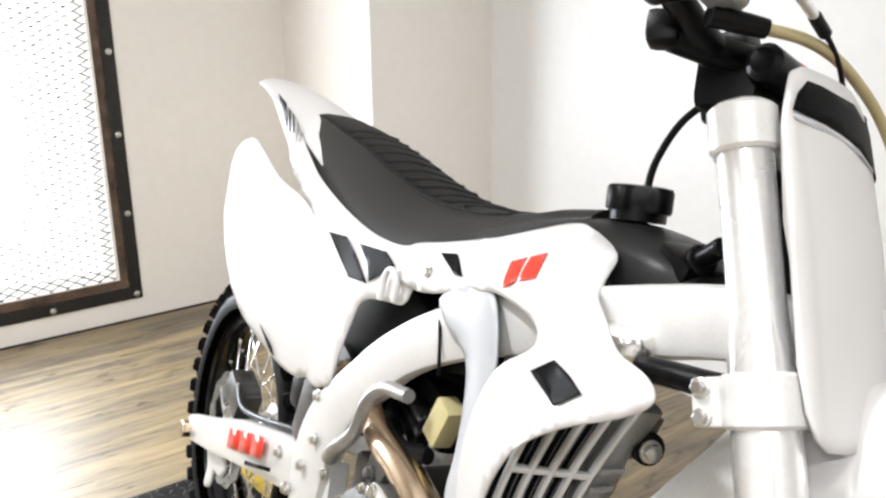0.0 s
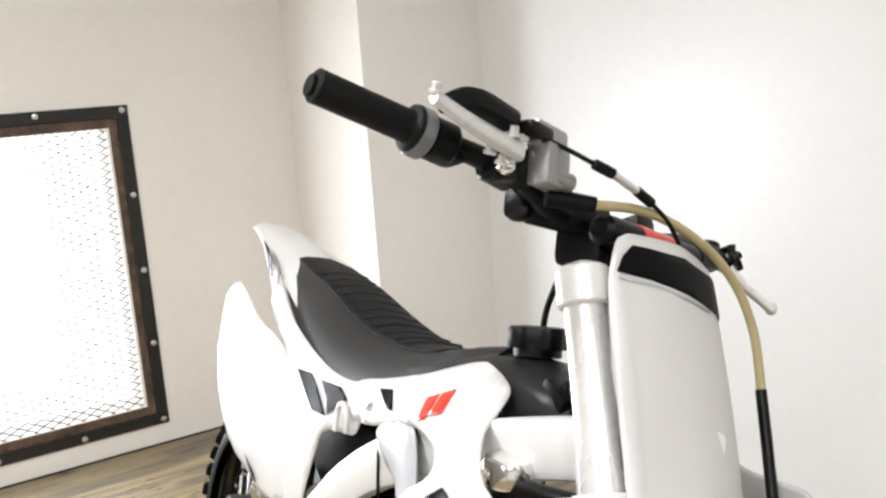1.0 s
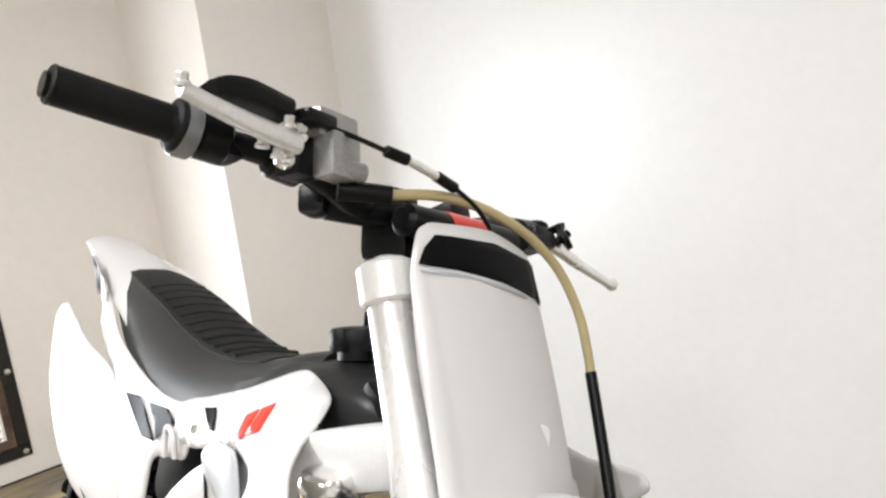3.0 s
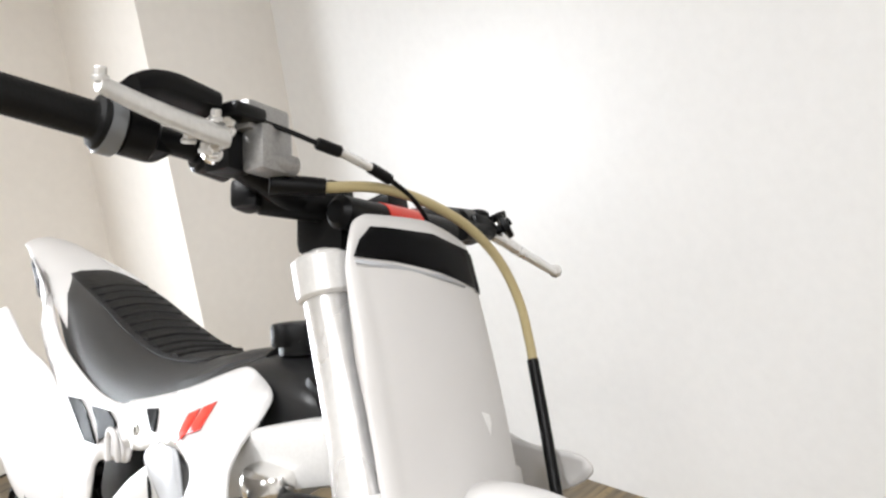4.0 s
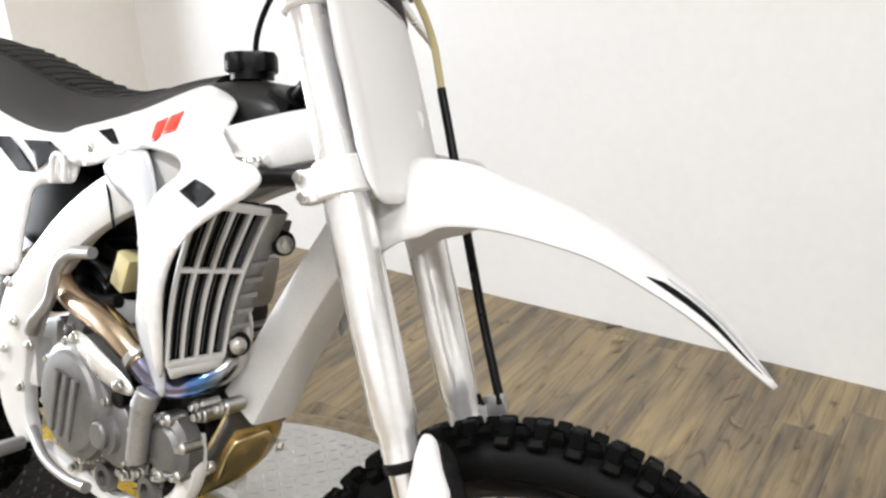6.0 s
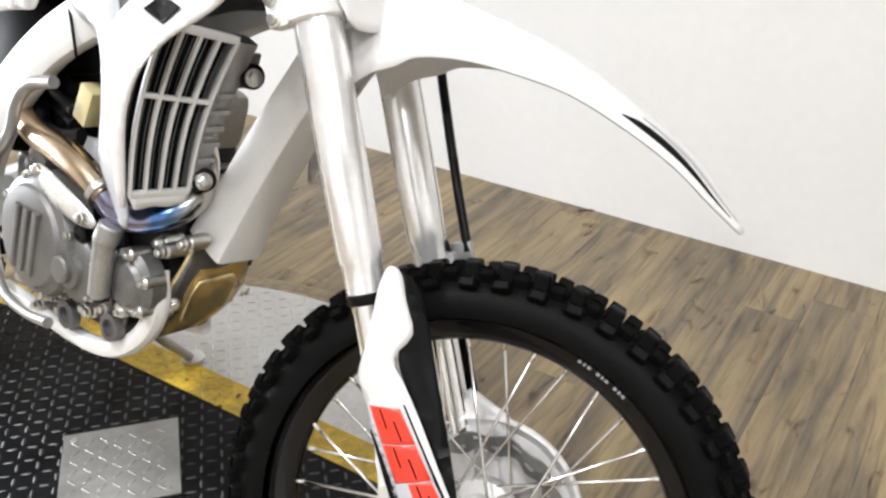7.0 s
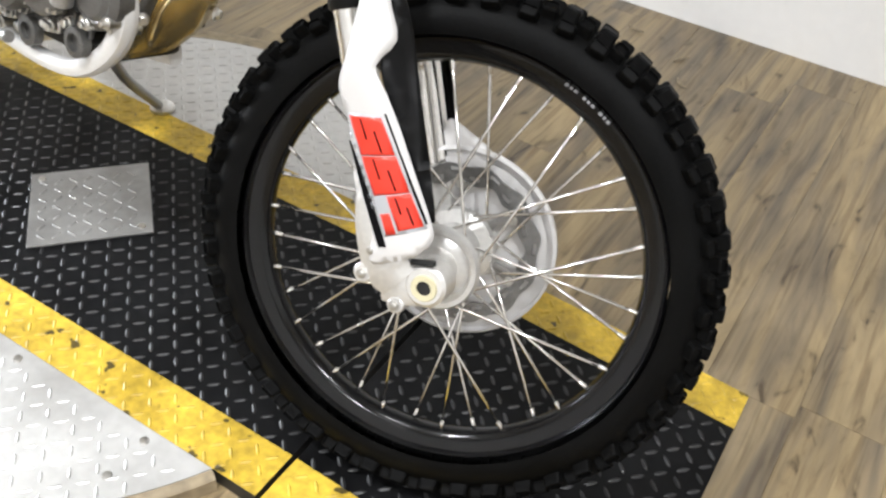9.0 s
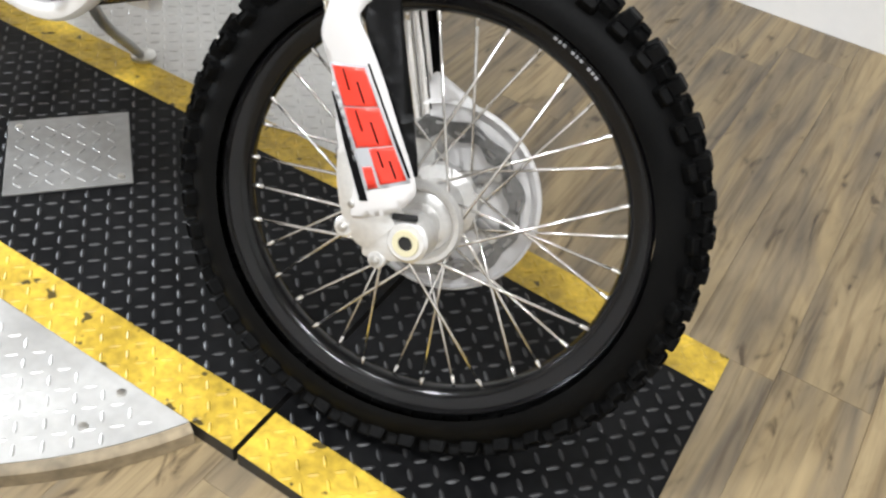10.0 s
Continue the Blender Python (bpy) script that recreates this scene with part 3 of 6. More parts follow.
def knobs(rim, R, half, count, block):
    """Blocky tread: a row of centre pairs and shoulder blocks, then a row of blocks between them, in turn."""
    centre, shoulder, mid = knob_mesh(block[0], block[1], block[2]), knob_mesh(block[0] * 1.1, block[1] * 0.82, block[2] * 1.15, True), knob_mesh(block[0] * 0.95, block[1] * 0.95, block[2] * 1.1, True)
    rnd = random.Random(int(R * 1000))
    for i in range(count):
        a0 = 2 * math.pi * i / count
        rows = ((0.23, centre), (-0.23, centre), (0.98, shoulder), (-0.98, shoulder)) if i % 2 else ((0.62, mid), (-0.62, mid))
        for y, me in rows:
            drop = 0.022 * abs(y) ** 2.2 * (half / 0.045)
            tilt = 1.05 * y if abs(y) > 0.5 else 0.55 * y
            ob = new("tread_knob", me)
            ob.parent = rim
            ob.matrix_local = Matrix.Rotation(a0 + rnd.uniform(-0.008, 0.008), 4, "Y") @ Matrix.Translation((0, y * half, R - drop - rnd.uniform(0, 0.0015))) @ Matrix.Rotation(-tilt, 4, "X") @ Matrix.Rotation(rnd.uniform(-0.12, 0.12), 4, "Z")


def wheel(name, bike, m, R, half, rim_r, disc_y, disc_r, label):
    Y = Matrix.Rotation(radians(-90), 4, "X")               # z axis of the lathe onto the wheel's y axis
    r = rim_r
    hw = half * 0.62
    prof = [(r + 0.030, -hw), (r + 0.033, -hw + 0.002), (r + 0.030, -hw + 0.006), (r + 0.012, -hw + 0.008), (r + 0.004, -hw * 0.45), (r, 0), (r + 0.004, hw * 0.45), (r + 0.012, hw - 0.008), (r + 0.030, hw - 0.006), (r + 0.033, hw - 0.002), (r + 0.030, hw)]
    prof += [(r + 0.020, hw * 0.4), (r + 0.018, 0), (r + 0.020, -hw * 0.4)]
    bm = bmesh.new()
    seg = 120
    rings = [[Y @ Vector((q * math.cos(a), q * math.sin(a), z)) for q, z in prof] for a in (2 * math.pi * s / seg for s in range(seg))]
    loft(bm, rings + [rings[0]], True, False)
    bmesh.ops.remove_doubles(bm, verts=bm.verts, dist=1e-6)
    rim = part(name, bm, RIM, bike, label, m=m)
    # tyre carcass and knobs
    Rc = R - 0.0180
    mid = r + 0.020
    sec = []
    for t in np.linspace(-1, 1, 25):
        a = t * 2.42
        sec.append((mid + (Rc - mid) * (0.5 + 0.5 * math.cos(a * 1.0)) ** 0.72, math.sin(a * 0.77) * half * 0.95))
    bm = bmesh.new()
    rings = [[Y @ Vector((q * math.cos(a), q * math.sin(a), z)) for q, z in sec] for a in (2 * math.pi * s / seg for s in range(seg + 1))]
    loft(bm, rings, False, False)
    bmesh.ops.remove_doubles(bm, verts=bm.verts, dist=1e-6)
    part("tyre", bm, RUBBER, rim, "black off-road tyre carcass")
    knobs(rim, R, half, 92 if half < 0.05 else 72, (0.0195, 0.0155, 0.0205) if half < 0.05 else (0.026, 0.024, 0.018))
    # hub
    prof = [(0.016, -0.072), (0.024, -0.070), (0.026, -0.048), (0.036, -0.046), (0.041, -0.043), (0.043, -0.052), (0.046, -0.056), (0.052, -0.056), (0.055, -0.052), (0.055, -0.044), (0.050, -0.038), (0.034, -0.030), (0.030, 0), (0.036, 0.030), (0.052, 0.036), (0.055, 0.042), (0.050, 0.046), (0.030, 0.050), (0.022, 0.062)]
    part("hub", lathe(prof, 40, Y), LEVER, rim, "cast silver hub")
    # spokes with nipples
    kinds = {}
    for side in (-1, 1):
        for lead in (-1, 1):
            bm = bmesh.new()
            out = Vector((0, side * 0.006, r + 0.004))
            turn = Matrix.Rotation(radians(50 * lead), 4, "Y")
            at = turn @ Vector((0, side * (0.045 if lead > 0 else 0.038), 0.046))
            rod(at, out, 0.0021, 6, bm)
            way = (at - out).normalized()
            rod(out - way * 0.003, out + way * 0.014, 0.0031, 8, bm)
            rod(out - way * 0.008, out - way * 0.001, 0.0040, 8, bm)
            me = bpy.data.meshes.new("spoke")
            for f in bm.faces:
                f.smooth = True
            bm.to_mesh(me)
            bm.free()
            me.materials.append(CHROME)
            kinds[side, lead] = me
    count = 36
    for i in range(count):
        side = -1 if i % 2 else 1
        ob = new("spoke", kinds[side, 1 if ((i + 1) // 2) % 2 else -1])
        ob.parent = rim
        ob.matrix_local = Matrix.Rotation(2 * math.pi * (i + 0.05) / count, 4, "Y")
    # brake disc: a wavy ring with slots cut through it, on a spidery carrier
    y = disc_y
    bm = bmesh.new()
    n, inner_r = 12, disc_r * 0.80
    bands = [0.0, 0.22, 0.46, 0.54, 0.80, 1.0]
    loops = []
    for yy in (y - 0.002, y + 0.002):
        rows = []
        for f in bands:
            rows.append([])
            for k in range(120):
                a = 2 * math.pi * k / 120
                lo, hi = inner_r + 0.004 * math.cos(n * a + 2), disc_r + 0.0028 * math.cos(n * a)
                q = lo + (hi - lo) * f
                rows[-1].append(bm.verts.new((q * math.cos(a), yy, q * math.sin(a))))
        loops.append(rows)
    for k in range(120):
        j = (k + 1) % 120
        for c in range(5):
            if (c == 1 and k % 10 in (1, 2, 3)) or (c == 3 and k % 10 in (6, 7, 8)):
                continue
            for rows in loops:
                bm.faces.new((rows[c][k], rows[c][j], rows[c + 1][j], rows[c + 1][k]))
        for c in (0, 5):
            bm.faces.new((loops[0][c][k], loops[0][c][j], loops[1][c][j], loops[1][c][k]))
    part("brake_disc", bm, DISC, rim, "wavy slotted steel brake disc", smooth=False)
    for k in range(6):
        a = 2 * math.pi * (k + 0.3) / 6
        part("disc_arm", beam([(0.040 * math.cos(a), y, 0.040 * math.sin(a)), (inner_r * 0.7 * math.cos(a + 0.12), y, inner_r * 0.7 * math.sin(a + 0.12)), ((inner_r + 0.006) * math.cos(a), y, (inner_r + 0.006) * math.sin(a))], [(0.018, 0.004), (0.011, 0.004), (0.018, 0.004)], None, 3, (0, 1, 0)), CAST, rim)
        p = Vector((math.cos(a), 0, math.sin(a))) * (inner_r - 0.004) + Vector((0, y, 0))
        part("disc_button", rod(p + Vector((0, -0.004, 0)), p + Vector((0, 0.004, 0)), 0.0065, 12), STEEL, rim)
    return rim


BODY = pose(-0.0881, 0.0928, 0.3458, -14.30, 0, -6.35)
FORK = pose(-0.0350, 0.1090, 0.3645, -20.60, 0, 9.65) @ pose(0, 0, 0, 0, -19.90, 0)
bike = empty("motorcycle", BODY)
tagged(bike, "white off-road motorcycle with black seat on a side stand", "motorcycle")
WHEEL = pose(-0.0480, 0.1306, 0.3503, -21.12, 0, 13.36) @ pose(0, 0, 0, 0, -19.90, 0)
FW = BODY.inverted() @ WHEEL                                 # the front wheel's own space, on its axle
F = BODY.inverted() @ FORK                                   # fork space: x ahead, y to the left, z up the fork


def bodyplace(side=1):
    return lambda a, b, c: Vector((a, c * side, b))


def forkplace(a, b, c):
    return Vector((c, a, b))


def sideplace(a, b, c):
    return Vector((a, c, b))


front = wheel("front_wheel", bike, FW, 0.350, 0.043, 0.2475, 0.050, 0.110, "black rim with bright spokes")
wheel("rear_wheel", bike, pose(-1.465, 0, 0.018), 0.335, 0.056, 0.215, -0.062, 0.118, "black rear rim with bright spokes")
for k in range(11):                                          # small unreadable writing on the rim
    if k in (3, 7):
        continue
    a = radians(48 - 1.35 * k)
    part("rim_writing", box((0.0034 if k % 2 else 0.0044, 0.0008, 0.0032), Matrix.Translation((0.2715 * math.cos(a), -0.0222, 0.2715 * math.sin(a))) @ Matrix.Rotation(-a + radians(90), 4, "Y")), LGREY, front, "pale bar of small writing", smooth=False)


# ---- front end, in fork space ----
def fork_leg(side):
    y = side * 0.10
    x = -0.035
    M = pose(x, y, 0)
    leg = part("fork_leg", lathe([(0.0185, 0.325), (0.0225, 0.328), (0.0235, 0.365), (0.0270, 0.372), (0.0280, 0.50), (0.0280, 0.62), (0.0262, 0.70), (0.0232, 0.73), (0.0232, 0.905), (0.0215, 0.909)], 36, M), ALU, bike, "polished aluminium fork tube", m=F)
    part("slider", lathe([(0.0205, 0.05), (0.0205, 0.33)], 28, M), CHROME, leg, "chrome fork slider")
    part("dust_seal", lathe([(0.0230, 0.318), (0.0245, 0.320), (0.0245, 0.329), (0.0225, 0.331)], 28, M), BLACK, leg, "black dust seal")
    part("fork_cap", lathe([(0.0215, 0.903), (0.0205, 0.909), (0.012, 0.911), (0.011, 0.913)], 24, M), RED if side > 0 else CAST, leg)
    # axle lug: a casting that comes forward from the slider to clamp the axle
    yl = y * 1.02
    bm = beam([(x, y, 0.110), (x - 0.002, yl, 0.070), (x + 0.006, yl, 0.030), (x + 0.018, yl, 0.010)], [(0.044, 0.050), (0.046, 0.056), (0.044, 0.070), (0.040, 0.058)], None, 5, (1, 0, 0), 0.35)
    rod((x + 0.050, side * 0.080, 0.003), (x + 0.050, side * 0.121, 0.006), 0.0255, 28, bm, 0.004)
    box((0.050, 0.034, 0.044), pose(x + 0.018, yl, 0.004, 0, 10, 0), bm, 0.008)
    rod((x - 0.024, yl - side * 0.014, 0.022), (x - 0.024, yl + side * 0.020, 0.024), 0.0125, 20, bm)
    rod((x + 0.010, yl - side * 0.012, -0.018), (x + 0.010, yl + side * 0.018, -0.016), 0.011, 18, bm)
    part("axle_lug", bm, LEVER, leg, "cast silver axle lug")
    # no cut here: a dark block gives the slot's shade
    part("lug_slot", box((0.030, 0.006, 0.007), pose(x + 0.052, side * 0.1185, 0.034, 0, 6, 0), None, 0.002), DARK, leg, "dark block in place of the shaded pinch slot", smooth=False)
    for dx, dz in ((-0.025, 0.024), (0.010, -0.016), (-0.008, 0.052)):
        part("pinch_bolt", bolt((x + dx, yl + side * 0.020, dz), (0, side, 0), 0.0045, 0.006, bmesh.new()), STEEL, leg)
    return leg


right_leg = fork_leg(-1)
left_leg = fork_leg(1)
bm = lathe([(0.012, -0.094), (0.0145, -0.092), (0.0145, 0.090), (0.012, 0.094)], 24, Matrix.Rotation(radians(-90), 4, "X"))
axle = part("front_axle", bm, CAST, bike, "hollow front axle", m=FW)
PLUG = FW.inverted() @ F @ pose(0.0150, 0.0, 0.0045) @ Matrix.Rotation(radians(-90), 4, "X")
part("axle_plug", lathe([(0.0150, -0.1180), (0.0160, -0.1225), (0.0150, -0.1240), (0.0088, -0.1238), (0.0084, -0.1180)], 28, PLUG), CREAM, axle, "cream plastic ring in the axle end")
# dark disc closes the ring and paints the shade inside the bore
part("axle_bore", lathe([(0.0087, -0.1218), (0.001, -0.1216)], 20, PLUG), DARK, axle)


def clamp(name, z0, z1, radius, label, bolts):
    bm = bmesh.new()
    for s in (-1, 1):
        lathe([(radius - 0.003, z0), (radius, z0 + 0.003), (radius, z1 - 0.003), (radius - 0.003, z1)], 32, pose(-0.035, s * 0.10, 0), bm)
        if len(bolts) > 1:
            box((0.040, 0.026, (z1 - z0) * 0.94), pose(-0.070, s * 0.104, (z0 + z1) / 2), bm, 0.005)
    box((0.052, 0.17, (z1 - z0) * 0.85), pose(-0.048, 0, (z0 + z1) / 2), bm, 0.008)
    ob = part(name, bm, FRAME, bike, label, m=F)
    for s in (-1, 1):
        for z in bolts[:2 if len(bolts) > 1 else 0]:
            b = bmesh.new()
            bolt((-0.080 if len(bolts) > 1 else -0.060, s * 0.1165, z), (0, s, 0), 0.0062, 0.010, b)
            part("clamp_bolt", b, STEEL, ob)
    return ob


clamp("lower_clamp", 0.640, 0.684, 0.0335, "silver lower triple clamp", (0.650, 0.674))
clamp("upper_clamp", 0.866, 0.906, 0.0290, "silver upper triple clamp", (0.886,))
part("steering_stem", rod((-0.0586, 0, 0.62), (-0.0586, 0, 0.95), 0.017, 20), CAST, bike, m=F)
part("head_bearing_cover", rod((-0.0586, 0, 0.69), (-0.0586, 0, 0.865), 0.034, 24), BLACK, bike, "black steering head cover", m=F)

# front number plate
def plate_at(a, b, lift=0.0):
    """a runs across the plate; past its right crease it turns back on a flat facet, past its other edge it rounds back to the fork tube."""
    if a > 0.074:
        return Vector((0.0121 - 0.72 * (a - 0.074) + lift * 0.7, 0.074 + 0.69 * (a - 0.074) + lift * 0.7, b))
    if a < -0.094:
        q = min((-0.094 - a) / 0.046, 1.0) * math.pi / 2
        return Vector((0.0061 - 0.030 * (1 - math.cos(q)) + lift * math.cos(q), -0.094 - 0.026 * math.sin(q) - lift * math.sin(q), b))
    return Vector((0.022 - 0.018 * (a / 0.1) ** 2 + lift, a, b))


PLATE = Sheet([(-0.096, 0.916, 0), (-0.082, 0.937, 0), (0.0, 0.938, 0), (0.075, 0.930, 0), (0.120, 0.920, 0), (0.148, 0.905, 0), (0.154, 0.86, 0), (0.154, 0.76, 0), (0.154, 0.70, 0), (0.146, 0.662, 0), (0.09, 0.640, 0), (0.0, 0.626, 0), (-0.07, 0.620, 0), (-0.098, 0.630, 0), (-0.106, 0.68, 0), (-0.108, 0.74, 0), (-0.109, 0.80, 0), (-0.108, 0.88, 0)], 0.0, 14, 0.05)
top_a, top_b = (-0.117, -0.115, -0.112, -0.105, -0.094, -0.082, 0.0, 0.074, 0.120, 0.135, 0.140), (0.800, 0.862, 0.888, 0.908, 0.930, 0.936, 0.934, 0.919, 0.900, 0.888, 0.870)
low_a, low_b = (-0.117, -0.114, -0.104, -0.090, -0.070, 0.0, 0.074, 0.125, 0.140), (0.690, 0.655, 0.632, 0.622, 0.620, 0.626, 0.640, 0.658, 0.690)
grid = []
for a in sorted({*np.linspace(-0.117, 0.140, 62), 0.074}):
    lo, hi = np.interp(a, low_a, low_b), np.interp(a, top_a, top_b)
    grid.append([plate_at(a, lo + (hi - lo) * v, 0.004 * math.sin(math.pi * v)) for v in np.linspace(0, 1, 22)])
plate = part("front_number_plate", loft(bmesh.new(), grid, False, False), WHITE, bike, "plain white front number plate", m=F, thick=0.004)
for pts, mat, lab in (([(-0.080, 0.923), (0.0, 0.920), (0.070, 0.911), (0.070, 0.888), (0.066, 0.868), (0.0, 0.879), (-0.060, 0.888), (-0.104, 0.8935), (-0.094, 0.910)], DGREY, "dark grey panel decal"), ([(-0.103, 0.8900), (0.0, 0.8755), (0.040, 0.8690), (0.040, 0.8660), (0.0, 0.8715), (-0.103, 0.8865)], LGREY, "grey line decal"), ([(0.074, 0.9095), (0.079, 0.907), (0.077, 0.864), (0.068, 0.866)], BLACK, "black edge decal"), ([(0.092, 0.900), (0.108, 0.890), (0.108, 0.872), (0.090, 0.880)], RED, "small red decal on the side of the plate")):
    part("plate_decal", PLATE.mesh(lambda a, b, c: plate_at(a, b, 0.0036 + 0.004 * math.sin(math.pi * min(max((b - 0.63) / 0.30, 0), 1))), 0.012, 0.0, pts), mat, plate, lab, thick=0.0012)

# front fender: an arched blade
rings = []
STN = [(-0.045, 0.660, 0.060, 0.098), (0.0, 0.676, 0.066, 0.100), (0.045, 0.670, 0.070, 0.094), (0.096, 0.647, 0.074, 0.074), (0.15, 0.608, 0.078, 0.054), (0.20, 0.570, 0.077, 0.042), (0.25, 0.524, 0.070, 0.030), (0.295, 0.470, 0.058, 0.022), (0.33, 0.420, 0.046, 0.016), (0.355, 0.368, 0.026, 0.010), (0.372, 0.330, 0.006, 0.004)]
for k, (x, z, half, drop) in enumerate(STN):
    nxt, prv = STN[min(k + 1, len(STN) - 1)], STN[max(k - 1, 0)]
    d = Vector((nxt[0] - prv[0], 0, nxt[1] - prv[1])).normalized()
    nrm = Vector((-d.z, 0, d.x))
    if nrm.z < 0:
        nrm = -nrm
    nrm = nrm.lerp(Vector((0, 0, 1)), max(0.0, 1 - max(x, 0.0) / 0.12)).normalized()
    ring = []
    for t in np.linspace(-1, 1, 17):
        ease = abs(t) ** 2.6
        ring.append(Vector((x, half * math.copysign(abs(t) ** 0.9, t), z)) - nrm * (drop * ease))
    rings.append(ring)
fine = []
cols = [curve([r[c] for r in rings], 4) for c in range(17)]
for k in range(len(cols[0])):
    fine.append([c[k] for c in cols])
fender = part("front_fender", loft(bmesh.new(), fine, False, False), WHITE, bike, "glossy white front fender", m=F, thick=0.0035)


def fender_piece(k0, k1, c_of, mat, label):
    """A decal that lies on the fender between two stations."""
    bm = bmesh.new()
    rows = []
    for k in range(k0, k1 + 1):
        t = (k - k0) / (k1 - k0)
        a, b = c_of(t)
        row = []
        for q in (a, (a + b) / 2, b):
            i = min(int(q), 15)
            p = fine[k][i].lerp(fine[k][i + 1], q - i)
            row.append(p + Vector((0.0022, -0.0012, 0.0026)))
        rows.append(row)
    loft(bm, rows, False, False)
    part("fender_decal", bm, mat, fender, label, thick=0.001)


fender_piece(27, 38, lambda t: (1.1 + 0.1 * t, 1.15 + 1.2 * math.sin(math.pi * t ** 0.6) + 0.1 * t), DGREY, "black slash decal")
fender_piece(28, 39, lambda t: (3.2 + 0.4 * t, 3.4 + 0.8 * math.sin(math.pi * t) + 0.3 * t), LGREY, "grey slash decal")

# fork guards with their graphics
def guard(side, mat, label):
    out = side * 0.136
    edge = side * 0.112
    G = Sheet([(0.001, 0.352, side * 0.120), (0.010, 0.357, side * 0.114), (0.0170, 0.345, side * 0.110), (0.0165, 0.315, side * 0.110), (0.0195, 0.279, side * 0.114), (-0.0045, 0.256, side * 0.124), (0.0035, 0.227, side * 0.125), (0.0136, 0.190, side * 0.125), (0.024, 0.135, side * 0.123), (0.0325, 0.085, side * 0.119), (0.0325, 0.060, side * 0.119), (0.010, 0.044, side * 0.126), (-0.022, 0.038, side * 0.127), (-0.048, 0.038, side * 0.122), (-0.0545, 0.065, side * 0.116), (-0.0535, 0.123, side * 0.115), (-0.0485, 0.190, side * 0.117), (-0.0545, 0.222, side * 0.114), (-0.0550, 0.243, side * 0.114), (-0.042, 0.265, side * 0.119), (-0.030, 0.288, side * 0.121), (-0.015, 0.320, side * 0.122)], side * 0.008, 3, 0.02)
    ob = part("fork_guard", G.mesh(sideplace, 0.009), mat, bike, label, m=F, thick=0.003)
    return G, ob


G, right_guard = guard(-1, WHITE, "white fork guard with red and black graphics")
rings = []
for z, r in ((0.365, 0.026), (0.345, 0.030), (0.25, 0.031), (0.12, 0.031), (0.09, 0.029)):
    rings.append([Vector((-0.035 + r * math.cos(a), 0.10 + r * math.sin(a), z)) for a in np.linspace(radians(18), radians(140), 16)])
part("fork_guard", loft(bmesh.new(), rings, False, False), BLACK, bike, "black fork guard", m=F, thick=0.003)


def band(t0, t1, s0, s1):
    """A block of the slanted graphic: t down the guard, s across it."""
    def at(t, q):
        return (-0.046 + 0.027 * t + 0.0420 * q + 0.0035 * t * q, 0.206 - 0.133 * t - 0.005 * q + 0.010 * t * q)
    return [at(t0, s0), at(t0, (s0 + s1) / 2), at(t0, s1), at(t1, s1), at(t1, (s0 + s1) / 2), at(t1, s0)]


part("guard_decal", G.mesh(sideplace, 0.008, -0.0022, band(-0.02, 1.03, -0.05, 1.05)), LGREY, right_guard, "grey edge of the graphic", thick=0.0008)
for t0, t1, s0 in ((0.0, 0.335, 0.0), (0.345, 0.68, 0.0), (0.69, 1.0, 0.36)):   # three red blocks, each with a dark slit
    part("guard_decal", G.mesh(sideplace, 0.008, -0.0030, band(t0, t1, s0, 1)), RED, right_guard, "red block decal", thick=0.0006)
    for q, u0, u1 in ((s0 + (1 - s0) * 0.34, 0.02, 0.14), (s0 + (1 - s0) * 0.66, 0.12, 0.03)):
        part("decal_slit", G.mesh(sideplace, 0.008, -0.0036, band(t0 + u0, t1 - u1, q - 0.022, q + 0.022)), DGREY, right_guard, "dark slit in the red block", thick=0.0006)
part("guard_decal", G.mesh(sideplace, 0.008, -0.0030, band(0.84, 1.02, 0.02, 0.28)), RED, right_guard, "small red block decal", thick=0.0006)
part("guard_decal", G.mesh(sideplace, 0.008, -0.0026, [(-0.0500, 0.178), (-0.0485, 0.178), (-0.0225, 0.070), (-0.0200, 0.057), (-0.0300, 0.057), (-0.0430, 0.115)]), DGREY, right_guard, "black stripe", thick=0.0008)
part("guard_decal", G.mesh(sideplace, 0.008, -0.0024, [(0.000, 0.205), (0.002, 0.205), (0.0310, 0.080), (0.0280, 0.080)]), DGREY, right_guard, "black stripe", thick=0.0008)
for k in range(8):                                           # small unreadable writing along the graphic
    t = 0.14 + 0.085 * k
    part("decal_bar", G.mesh(sideplace, 0.006, -0.0030, band(t, t + 0.05, -0.16, -0.09)), LGREY, right_guard, "grey bar of small writing", thick=0.0006)
LIP = Sheet([(0.014, 0.345, -0.107), (0.017, 0.30, -0.107), (-0.002, 0.254, -0.119), (0.008, 0.20, -0.119), (0.021, 0.14, -0.118), (0.030, 0.085, -0.115), (0.034, 0.085, -0.110), (0.034, 0.15, -0.104), (0.032, 0.20, -0.098), (0.030, 0.25, -0.092), (0.030, 0.29, -0.092), (0.024, 0.335, -0.096)], 0.0, 3, 0.02)
part("guard_lip", LIP.mesh(sideplace, 0.008), BLACK, right_guard, "black inner edge of the guard", thick=0.004)

